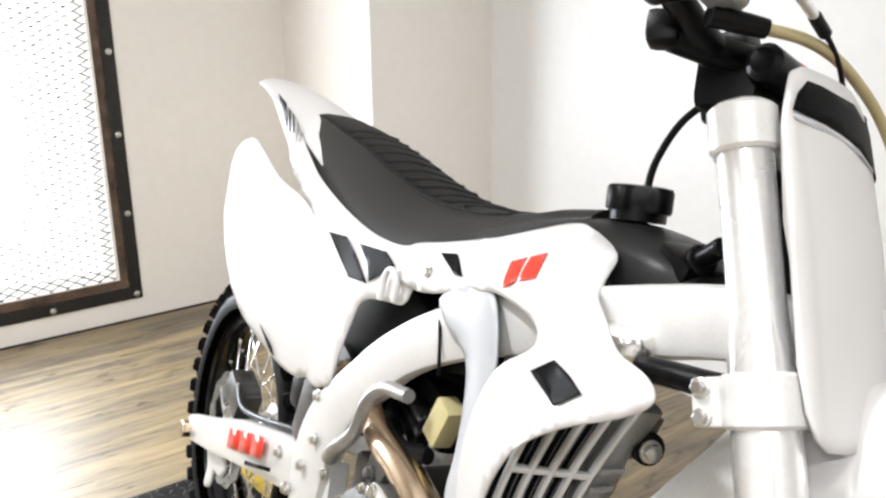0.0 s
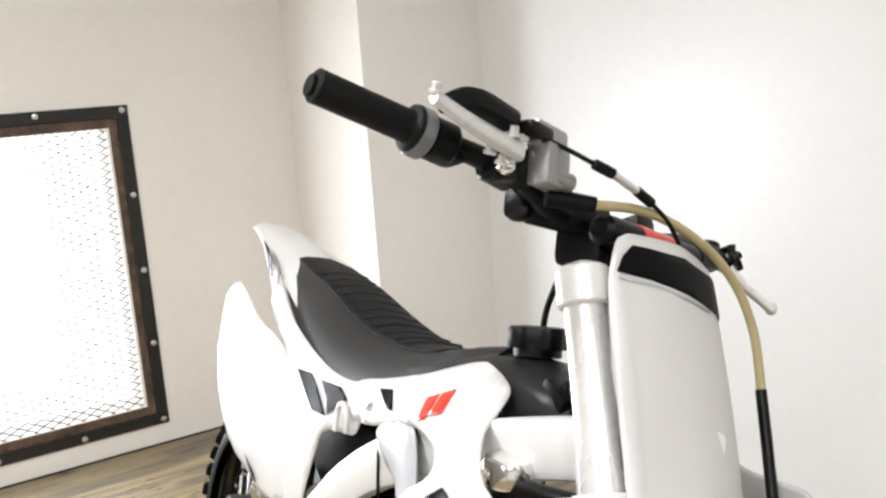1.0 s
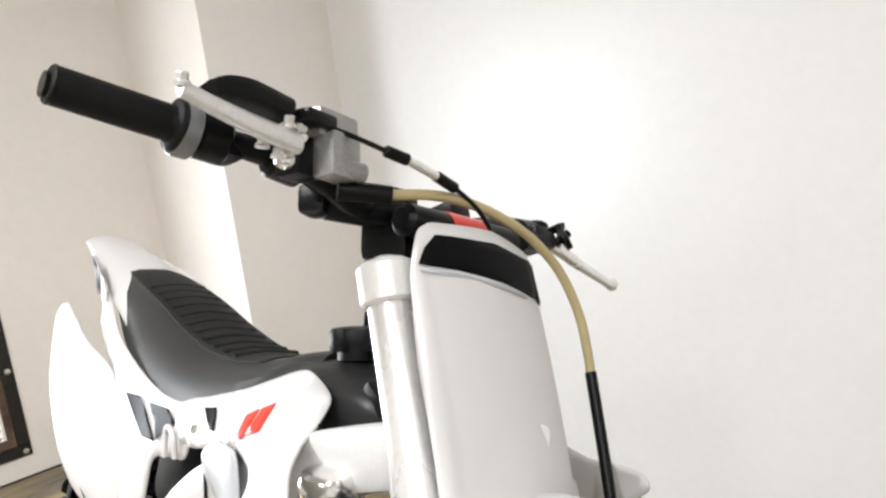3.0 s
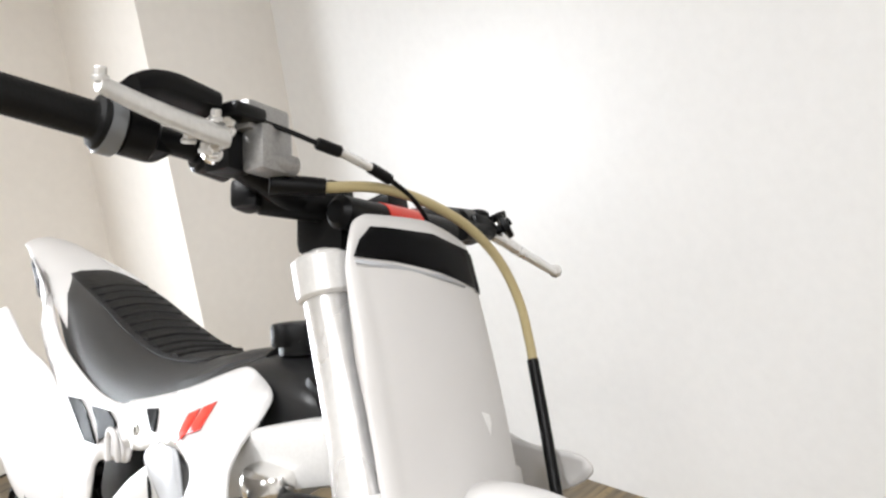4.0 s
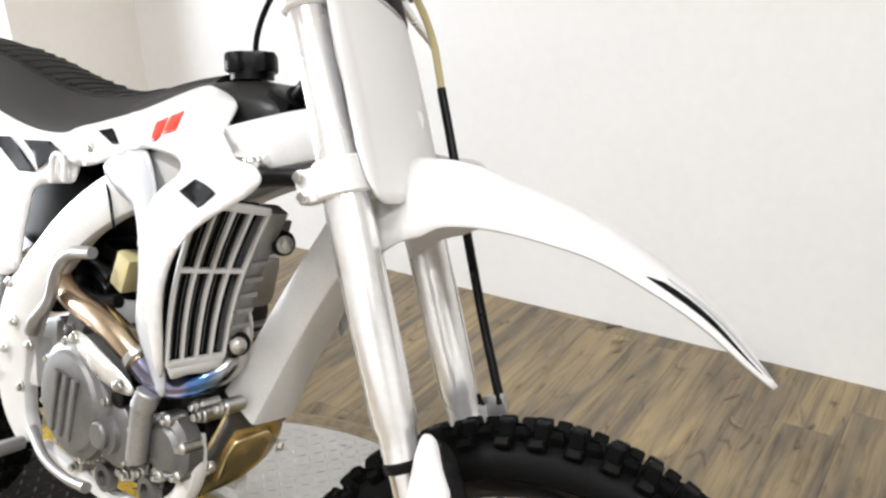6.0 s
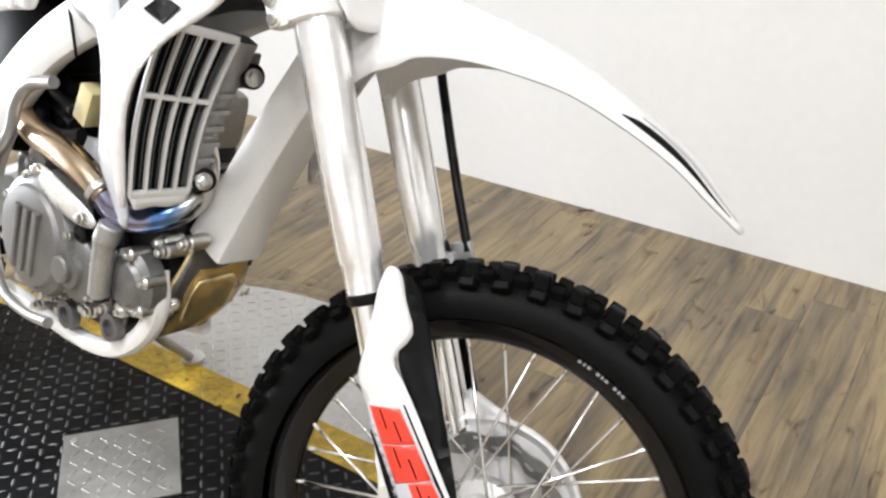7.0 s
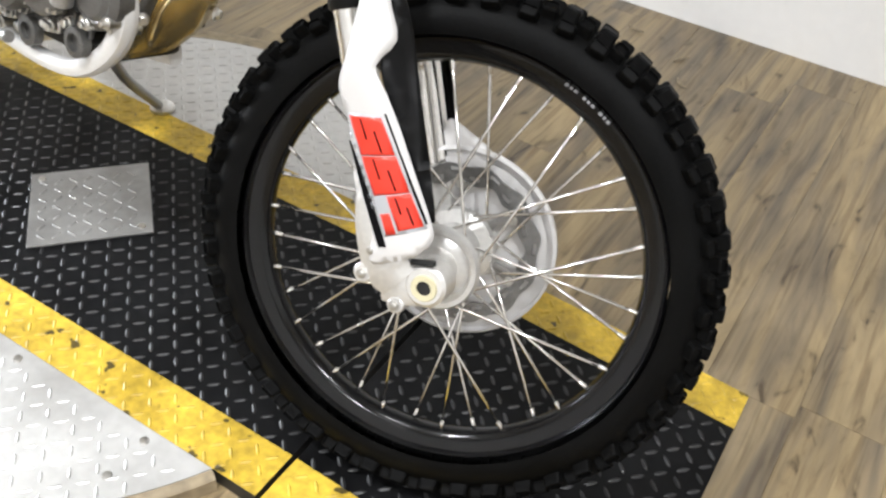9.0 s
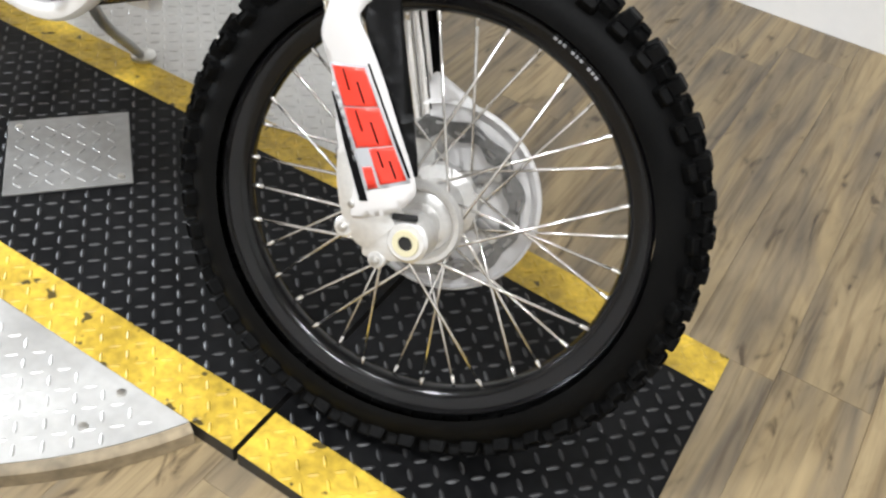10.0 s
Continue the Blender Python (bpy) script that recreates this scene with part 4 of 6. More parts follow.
# disc guard and front caliper on the left leg
bm = lathe([(0.128, 0.056), (0.132, 0.059), (0.132, 0.066), (0.128, 0.070), (0.048, 0.070), (0.046, 0.067), (0.048, 0.064), (0.118, 0.061)], 64, Matrix.Rotation(radians(-90), 4, "X"), None, False)
disc_guard = part("disc_guard", bm, WHITE, bike, "white plastic brake disc guard", m=FW)
FIN = Sheet([(-0.012, 0.120, 0.066), (0.000, 0.150, 0.066), (0.010, 0.166, 0.066), (0.030, 0.150, 0.066), (0.062, 0.112, 0.066), (0.030, 0.104, 0.066)], 0.0, 3)
part("guard_fin", FIN.mesh(sideplace, 0.012), WHITE, disc_guard, thick=0.005)
bm = box((0.060, 0.050, 0.075), pose(-0.105, 0.066, 0.055, 0, -20, 0), None, 0.008)
box((0.030, 0.036, 0.10), pose(-0.075, 0.085, 0.06, 0, -10, 0), bm, 0.006)
rod((-0.12, 0.03, 0.045), (-0.12, 0.10, 0.045), 0.019, 16, bm)
rod((-0.11, 0.03, 0.085), (-0.11, 0.10, 0.085), 0.016, 16, bm)
part("front_caliper", bm, CAST, bike, "cast front brake caliper", m=F)
# hose down the left leg, with its guide
tan = [(-0.006, -0.112, 0.965), (0.008, -0.060, 0.968), (0.018, -0.010, 0.962), (0.022, 0.045, 0.948), (0.024, 0.085, 0.929), (0.025, 0.120, 0.898), (0.022, 0.145, 0.856), (0.016, 0.157, 0.815), (0.013, 0.160, 0.788)]
hose = part("brake_hose", tube(tan, 0.0054, 12, 8), HOSE, bike, "tan rubber sleeve of the brake hose", m=F)
part("hose_sheath", tube([(0.013, 0.160, 0.793), (0.012, 0.153, 0.70), (0.010, 0.142, 0.58), (0.010, 0.130, 0.45), (0.012, 0.122, 0.345)], 0.0066, 12, 6), BLACK, hose, "black plastic hose sheath")
part("hose_root", tube([(-0.036, -0.150, 0.974), (-0.022, -0.132, 0.970), (-0.005, -0.110, 0.965)], [0.010, 0.0095, 0.0085], 12, 5), BLACK, hose)
bm = box((0.030, 0.014, 0.030), pose(0.004, 0.124, 0.345), None, 0.004)
box((0.016, 0.02, 0.05), pose(-0.012, 0.118, 0.325), bm, 0.004)
part("hose_guide", bm, CAST, bike, "cast hose guide on the fork", m=F)

# handlebar, grips, levers
bars = [(-0.1020, -0.395, 1.0450), (-0.083, -0.28, 1.0265), (-0.066, -0.17, 1.006), (-0.064, -0.10, 0.978), (-0.062, -0.05, 0.970), (-0.062, 0.05, 0.970), (-0.064, 0.10, 0.978), (-0.067, 0.17, 0.992), (-0.074, 0.22, 0.998), (-0.080, 0.265, 1.004)]
bar = part("handlebar", tube(bars, [0.011, 0.011, 0.0125, 0.014, 0.014, 0.014, 0.014, 0.0125, 0.011, 0.011], 16, 6), BLACK, bike, "black tapered handlebar", m=F)


def grip(side):
    a, b = Vector((-0.0985, side * 0.392, 1.0440)), Vector((-0.0830, side * 0.284, 1.0265))
    prof = [(0.0, 0.0155), (0.012, 0.0168), (0.03, 0.0165)]
    for i in range(46):
        t = 0.04 + 0.86 * i / 45
        prof.append((t, 0.0160 + (0.0006 if i % 2 else 0.0)))
    prof += [(0.92, 0.0172), (0.94, 0.0230), (0.975, 0.0240), (1.0, 0.0225)]
    m = Matrix.Translation(a) @ (b - a).to_track_quat("Z", "Y").to_matrix().to_4x4()
    L = (b - a).length
    return part("grip", lathe([(r, t * L) for t, r in prof], 28, m), GRIP, bar, "black ribbed rubber grip")


grip(-1)
# right: throttle housing, brake lever and master cylinder
along = (Vector((-0.066, -0.17, 1.006)) - Vector((-0.085, -0.28, 1.026))).normalized()
bm = rod((-0.086, -0.286, 1.0272), (-0.0835, -0.270, 1.0243), 0.0255, 28)
part("throttle_flange", bm, MGREY, bar, "grey throttle tube flange")
bm = rod((-0.0835, -0.269, 1.0243), (-0.0785, -0.240, 1.0190), 0.022, 24)
box((0.030, 0.032, 0.028), pose(-0.082, -0.242, 1.016, 0, 0, 8), bm, 0.008)
part("throttle_housing", bm, BLACK, bar, "black throttle housing")
bm = box((0.036, 0.056, 0.028), pose(-0.028, -0.163, 1.029, 0, 10, 6), None, 0.005)
box((0.028, 0.042, 0.044), pose(-0.020, -0.162, 0.998, 0, 10, 6), bm, 0.007)
rod((-0.014, -0.136, 0.984), (-0.017, -0.172, 0.988), 0.010, 16, bm)
mc = part("brake_master_cylinder", bm, CAST, bar, "cast silver brake master cylinder")
part("perch_clamp", box((0.032, 0.034, 0.042), pose(-0.044, -0.186, 1.002, 0, 10, 6), rod((-0.068, -0.200, 1.011), (-0.064, -0.166, 1.003), 0.020, 20), 0.008), BLACK, mc, "black perch clamp")
for k in range(3):
    part("adjuster", bolt((-0.020 - 0.004 * k, -0.208 - 0.006 * k, 1.008 - 0.011 * k), (0.8, -0.4, 0.1), 0.0065, 0.016, bmesh.new()), CHROME, mc, "chrome adjuster screw")
bm = beam([(-0.022, -0.300, 1.027), (-0.021, -0.284, 1.032), (-0.020, -0.262, 1.033), (-0.020, -0.222, 1.028)], [(0.016, 0.030), (0.022, 0.036), (0.022, 0.038), (0.018, 0.036)], None, 5, (1, 0, 0), 0.4)
part("reservoir", bm, BLACK, mc, "black brake fluid reservoir cover")
bm = box((0.030, 0.040, 0.012), pose(-0.012, -0.196, 1.024, 0, 10, 6), None, 0.004)
part("kill_switch", bm, BLACK, mc)
bm = tube([(-0.012, -0.215, 0.998), (-0.009, -0.250, 0.999), (-0.003, -0.300, 1.003), (0.004, -0.345, 1.008)], [0.0105, 0.0105, 0.0090, 0.0075], 12, 5, None, 0.6)
for a in ((0.003, -0.342, 1.012), (-0.010, -0.226, 1.010), (-0.022, -0.248, 0.990), (-0.024, -0.230, 0.985)):
    bolt(a, (0.5, -0.2, 0.8), 0.0048, 0.010, bm)
part("brake_lever", bm, LEVER, mc, "polished brake lever")
# left: clutch perch and lever
bm = rod((-0.072, 0.190, 0.985), (-0.077, 0.230, 0.990), 0.022, 20)
box((0.040, 0.034, 0.030), pose(-0.066, 0.222, 0.980), bm, 0.006)
rod((-0.058, 0.18, 0.972), (-0.058, 0.25, 0.980), 0.013, 14, bm)
rod((-0.078, 0.246, 0.972), (-0.070, 0.252, 1.010), 0.014, 16, bm)
lathe([(0.009, -0.002), (0.019, 0.0), (0.019, 0.007), (0.009, 0.009)], 18, pose(-0.050, 0.268, 0.984, 0, 70, 30), bm)
rod((-0.056, 0.262, 0.978), (-0.040, 0.274, 0.990), 0.006, 10, bm)
box((0.010, 0.034, 0.010), pose(-0.056, 0.272, 1.000, 20, 10, 0), bm, 0.003)
perch = part("clutch_perch", bm, BLACK, bar, "black clutch perch with cable adjuster")
lev = [(-0.060, 0.235, 0.980), (-0.068, 0.29, 0.975), (-0.080, 0.35, 0.968), (-0.092, 0.42, 0.960), (-0.101, 0.476, 0.953)]
bm = tube(lev, [0.008, 0.0085, 0.008, 0.0072, 0.0066], 12, 5)
bmesh.ops.create_uvsphere(bm, u_segments=16, v_segments=10, radius=0.0105, matrix=Matrix.Translation((-0.103, 0.485, 0.955)))
part("clutch_lever", bm, ALU, perch, "polished clutch lever with ball end")
# bar clamps and crossbar pad
for s in (-1, 1):
    clamp_ob = part("bar_clamp", box((0.050, 0.034, 0.060), pose(-0.066, s * 0.045, 0.945), None, 0.006), BLACK, bar, "black handlebar clamp")
    part("clamp_cap", box((0.048, 0.036, 0.020), pose(-0.064, s * 0.045, 0.986), None, 0.005), BLACK, clamp_ob)
bm = rod((-0.020, -0.085, 0.950), (-0.020, 0.100, 0.946), 0.017, 20, None, 0.006)
pad = part("bar_pad", bm, BLACK, bar, "black padded handlebar cover")
part("pad_decal", rod((-0.0195, -0.022, 0.9490), (-0.0195, 0.040, 0.9475), 0.0174, 20, None, 0.0), RED, pad, "red block decal")
blk = part("meter_block", box((0.060, 0.074, 0.054), pose(-0.066, -0.032, 0.950, 0, 12, 8), None, 0.012), BLACK, bar, "black moulded block behind the plate")
part("meter_base", box((0.060, 0.10, 0.045), pose(-0.060, 0.0, 0.930, 0, 4, 0), None, 0.010), BLACK, blk)
part("switch_box", box((0.030, 0.034, 0.030), pose(-0.088, -0.125, 0.985, 0, 10, 20), None, 0.007), BLACK, blk)
part("switch_lead", rod((-0.085, -0.12, 0.982), (-0.045, -0.045, 0.965), 0.016, 14), BLACK, blk)
# thin cable from the throttle to behind the plate
cable = part("throttle_cable", tube([(-0.022, -0.190, 1.030), (-0.002, -0.160, 1.014), (0.016, -0.130, 0.996), (0.022, -0.095, 0.986), (0.022, -0.060, 0.978), (0.021, -0.020, 0.962), (0.016, 0.008, 0.945), (0.010, 0.026, 0.925)], 0.0026, 8, 8), BLACK, bike, "thin black control cable", m=F)
part("cable_adjuster", rod((0.0215, -0.112, 0.9905), (0.0222, -0.070, 0.9803), 0.0046, 12), ALU, cable, "silver cable adjuster")
part("cable_boot", rod((0.014, -0.133, 0.998), (0.0215, -0.110, 0.990), 0.0058, 12), BLACK, cable, "black rubber boot")
part("cable_boot", rod((0.0222, -0.073, 0.981), (0.0218, -0.045, 0.973), 0.0058, 12), BLACK, cable, "black rubber boot")


# ---- seat, tank and body panels, in body space: x ahead, y to the left, z up ----
def ring_of(x, top, mid, low, ht, hm, hl, crown=0.006):
    """One cross section of the seat: crown, rounded ridges, sides."""
    right = [(0, top + crown), (ht * 0.6, top + crown * 0.8), (ht, top), (ht + 0.22 * (hm - ht), top - 0.32 * (top - mid)), (hm, mid), (hl, low)]
    pts = [Vector((x, -y, z)) for y, z in right[::-1]] + [Vector((x, y, z)) for y, z in right[1:]]
    return pts + [Vector((x, hl * 0.7, low - 0.004)), Vector((x, 0, low - 0.004)), Vector((x, -hl * 0.7, low - 0.004))]


SEAT = [(-1.415, 0.692, 0.686, 0.680, 0.026, 0.032, 0.036), (-1.385, 0.700, 0.686, 0.668, 0.034, 0.042, 0.050), (-1.31, 0.701, 0.683, 0.652, 0.046, 0.060, 0.072), (-1.22, 0.694, 0.670, 0.634, 0.053, 0.076, 0.090),
        (-1.10, 0.680, 0.650, 0.612, 0.057, 0.093, 0.110), (-0.98, 0.660, 0.630, 0.592, 0.060, 0.100, 0.118), (-0.86, 0.649, 0.620, 0.582, 0.060, 0.100, 0.118),
        (-0.76, 0.655, 0.626, 0.588, 0.058, 0.096, 0.112), (-0.66, 0.676, 0.656, 0.632, 0.050, 0.074, 0.082), (-0.605, 0.694, 0.684, 0.670, 0.042, 0.054, 0.058), (-0.550, 0.708, 0.703, 0.697, 0.026, 0.032, 0.034)]
rows = [ring_of(*s) for s in SEAT]
lines = [curve([r[c] for r in rows], 5) for c in range(len(rows[0]))]
rings = [[c[k] for c in lines] for k in range(len(lines[0]))]
seat = part("seat", loft(bmesh.new(), rings), VINYL, bike, "black vinyl seat with a ribbed top")


def seat_top(x, y):
    k = min(range(len(SEAT) - 1), key=lambda i: 0 if SEAT[i][0] <= x <= SEAT[i + 1][0] else 9)
    a, b = SEAT[k], SEAT[k + 1]
    t = (x - a[0]) / (b[0] - a[0])
    return a[1] + (b[1] - a[1]) * t + 0.006 * (1 - (y / 0.07) ** 2)


bm = bmesh.new()                                             # matt cover on the top, between the two ridges
strip = [[r[c] + Vector((0, 0, 0.0012)) for c in range(3, 8)] for r in rings[6:40]]
loft(bm, strip, False, False)
part("seat_top", bm, VINYL_TOP, seat, "matt dark top of the seat cover", thick=0.0016)
bm = bmesh.new()
for i in range(11):
    x = -1.20 + i * 0.040
    tube([(x + 0.012 * abs(q), q * 0.050, seat_top(x + 0.012 * abs(q), q * 0.050) + 0.0002) for q in (-1, -0.5, 0, 0.5, 1)], 0.0040, 8, 3, bm, 1.9)
part("seat_ribs", bm, VINYL_TOP, seat, "raised ribs of the seat cover")

# tank between the shrouds
TS = [(-0.74, 0.625, 0.078, 0.56), (-0.64, 0.668, 0.082, 0.59), (-0.55, 0.704, 0.073, 0.60), (-0.47, 0.712, 0.068, 0.605), (-0.41, 0.706, 0.062, 0.612), (-0.378, 0.690, 0.045, 0.625)]
rings = []
for x, top, half, low in TS:
    rings.append([Vector((x, half * math.sin(a), low + (top - low) * (0.5 + 0.5 * math.copysign(abs(math.cos(a)) ** 0.55, math.cos(a))))) for a in (2 * math.pi * s / 24 for s in range(24))])
lines = [curve([r[c] for r in rings], 4) for c in range(24)]
tank = part("fuel_tank", loft(bmesh.new(), [[c[k] for c in lines] for k in range(len(lines[0]))]), TANK, bike, "satin black plastic fuel tank")
bm = bmesh.new()                                             # lobed cap
cm = pose(-0.512, 0, 0.710, 0, -10, 0)
lathe([(0.031, 0), (0.031, 0.016)], 28, cm, bm)
prof = []
for z, k in ((0.010, 0.96), (0.013, 1.0), (0.033, 1.0), (0.037, 0.94), (0.039, 0.6)):
    lobe = [0.0360 + 0.0060 * math.copysign(abs(math.cos(4 * a)) ** 0.35, math.cos(4 * a)) for a in (2 * math.pi * q / 64 for q in range(64))]
    prof.append([cm @ Vector((k * r * math.cos(2 * math.pi * q / 64), k * r * math.sin(2 * math.pi * q / 64), z)) for q, r in enumerate(lobe)])
loft(bm, prof)
cap = part("fuel_cap", bm, BLACK, tank, "lobed black fuel cap")
part("vent_hose", tube([(-0.510, 0, 0.738), (-0.507, 0.0, 0.78), (-0.480, 0.0, 0.83), (-0.435, 0.01, 0.865), (-0.395, 0.02, 0.87), (-0.37, 0.03, 0.86)], 0.0042, 10, 6), BLACK, cap, "black vent hose")
bm = rod((-0.385, -0.03, 0.700), (-0.350, -0.045, 0.722), 0.010, 12)
rod((-0.40, -0.02, 0.69), (-0.38, -0.032, 0.703), 0.016, 12, bm)
box((0.050, 0.060, 0.030), pose(-0.405, -0.020, 0.688, 0, 20, 0), bm, 0.010)
part("tank_spigot", bm, BLACK, tank)

SHROUD = [(-0.785, 0.596, -0.116), (-0.715, 0.621, -0.106), (-0.642, 0.647, -0.090), (-0.579, 0.675, -0.078), (-0.532, 0.695, -0.068), (-0.505, 0.697, -0.066), (-0.455, 0.683, -0.070), (-0.440, 0.661, -0.090), (-0.408, 0.651, -0.125), (-0.345, 0.648, -0.168), (-0.30, 0.636, -0.190), (-0.245, 0.637, -0.210), (-0.228, 0.624, -0.214), (-0.250, 0.602, -0.215), (-0.315, 0.562, -0.216), (-0.370, 0.515, -0.212), (-0.405, 0.450, -0.203), (-0.428, 0.360, -0.182), (-0.440, 0.325, -0.175),
          (-0.452, 0.350, -0.178), (-0.462, 0.440, -0.194), (-0.450, 0.510, -0.204), (-0.428, 0.570, -0.204), (-0.400, 0.602, -0.190), (-0.440, 0.612, -0.165), (-0.500, 0.612, -0.148), (-0.560, 0.606, -0.140), (-0.640, 0.578, -0.134), (-0.72, 0.556, -0.130), (-0.775, 0.560, -0.128)]


def shroud(side):
    S = Sheet(SHROUD, -0.010, 4, 0.03)
    ob = part("radiator_shroud", S.mesh(bodyplace(side), 0.012), WHITE, bike, "white plastic radiator shroud", thick=0.0035)
    for pts, mat, lab in (([(-0.552, 0.643), (-0.538, 0.652), (-0.512, 0.632), (-0.523, 0.620)], RED, "red block decal"), ([(-0.534, 0.654), (-0.520, 0.663), (-0.491, 0.642), (-0.508, 0.634)], RED, "red block decal"),
                          ([(-0.391, 0.582), (-0.372, 0.600), (-0.340, 0.599), (-0.306, 0.597), (-0.332, 0.575)], DGREY, "black patch decal"), ([(-0.705, 0.610), (-0.674, 0.618), (-0.620, 0.605), (-0.639, 0.601)], DGREY, "dark grey decal")):
        part("shroud_decal", S.mesh(bodyplace(side), 0.006, -0.0052, pts), mat, ob, lab, thick=0.001)
    for u, v, w in ((-0.700, 0.131, 0.585),):
        part("shroud_bolt", bolt((u, side * -v, w), (0, -side, 0), 0.006, 0.006, bmesh.new()), STEEL, ob)
    if side < 0:
        return
    # grey inner duct behind the white wing
    D = Sheet([(-0.655, 0.566, -0.136), (-0.60, 0.600, -0.136), (-0.550, 0.606, -0.138), (-0.515, 0.550, -0.142), (-0.505, 0.500, -0.146), (-0.475, 0.42, -0.160), (-0.445, 0.330, -0.165), (-0.455, 0.29, -0.160), (-0.500, 0.32, -0.152), (-0.545, 0.365, -0.144), (-0.548, 0.423, -0.142), (-0.556, 0.484, -0.140), (-0.576, 0.525, -0.138), (-0.615, 0.536, -0.136)], -0.006, 4, 0.02)
    part("inner_duct", D.mesh(bodyplace(side), 0.012), LGREY, ob, "light grey inner duct", thick=0.003)


shroud(1)
shroud(-0.9)


def radiator(side):
    """A core in a metal tank, behind curved vertical louvres."""
    s = -side
    bm = bmesh.new()
    a, b = Vector((-0.432, s * 0.172, 0.345)), Vector((-0.430, s * 0.084, 0.342))    # foot of the louvre, outer and inner
    c, d = Vector((-0.382, s * 0.174, 0.569)), Vector((-0.370, s * 0.074, 0.554))    # head
    out = Vector((-0.004, s * 0.006, 0))

    def at(t, h):
        bow = out * math.sin(math.pi * h) * 1.3
        return a.lerp(b, t).lerp(c.lerp(d, t), h) + bow

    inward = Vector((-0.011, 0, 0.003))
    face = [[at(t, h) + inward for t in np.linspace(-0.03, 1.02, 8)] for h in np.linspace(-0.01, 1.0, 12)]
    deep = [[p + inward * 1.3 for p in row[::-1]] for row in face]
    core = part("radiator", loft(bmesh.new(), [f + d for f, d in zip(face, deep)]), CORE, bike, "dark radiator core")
    for k in range(11):                                    # bright cooling tubes in the core
        part("core_fin", beam([at((k + 0.5) / 11, h) + inward * 0.86 for h in (0.01, 0.35, 0.7, 0.99)], [(0.0012, 0.0012)] * 2, None, 3, (0, s, 0)), MGREY, core)
    end = part("radiator_tank", beam([at(1.16, 1.0) + inward, at(1.18, 0.7) + inward, at(1.17, 0.4) + inward, at(1.14, 0.02) + inward], [(0.026, 0.036), (0.026, 0.036), (0.026, 0.034), (0.026, 0.030)], None, 5, (0, s, 0), 0.2), CAST, core, "cast radiator end tank")
    for k in range(6):
        h = k / 5
        part("tank_rib", box((0.010, 0.030, 0.006), Matrix.Translation(at(1.17, 0.66 - 0.55 * h) - inward * 0.2)), CAST, end)
    for i in range(5):
        t = i / 4
        beam([at(t, h) for h in (0, 0.25, 0.5, 0.75, 1)], [(0.0048, 0.009)] * 2, bm, 4, (1, s * 0.25, -0.2))
    for h, wd in ((0, 0.010), (0.60, 0.006), (1, 0.012)):
        beam([at(t, h) for t in (0, 0.5, 1)], [(wd, 0.008)] * 2, bm, 4, (1, 0, -0.2))
    part("louvre", bm, LOUVRE, core, "grey radiator louvre")
    apron = [[at(t, -0.085 - 0.012 * math.sin(4 * math.pi * t) * 0.5) + Vector((0.004, 0, 0)) for t in np.linspace(0.06, 0.97, 13)], [at(t, -0.005) for t in np.linspace(0.0, 1.0, 13)]]
    part("louvre_apron", loft(bmesh.new(), apron, False, False), LOUVRE, core, "scalloped foot of the louvre", thick=0.004)
    part("radiator_bracket", box((0.006, 0.052, 0.050), pose(-0.392, s * 0.046, 0.512, 0, 14, 0), None, 0.003), CASTG, core, "grey mounting plate")
    for u, v, w in ((-0.384, 0.036, 0.506), (-0.424, 0.066, 0.358)):
        turn = Vector((1, s * 0.3, 0.2)).to_track_quat("Z", "Y").to_matrix().to_4x4()
        part("washer", lathe([(0.017, 0), (0.017, 0.008), (0.012, 0.010)], 16, Matrix.Translation((u, s * v, w)) @ turn), BLACK, core, "black rubber washer")
        part("radiator_bolt", bolt((u + 0.009, s * v * 1.08, w), (1, s * 0.3, 0.2), 0.009, 0.010, bmesh.new()), STEEL, core)
    return core


radiator(1)


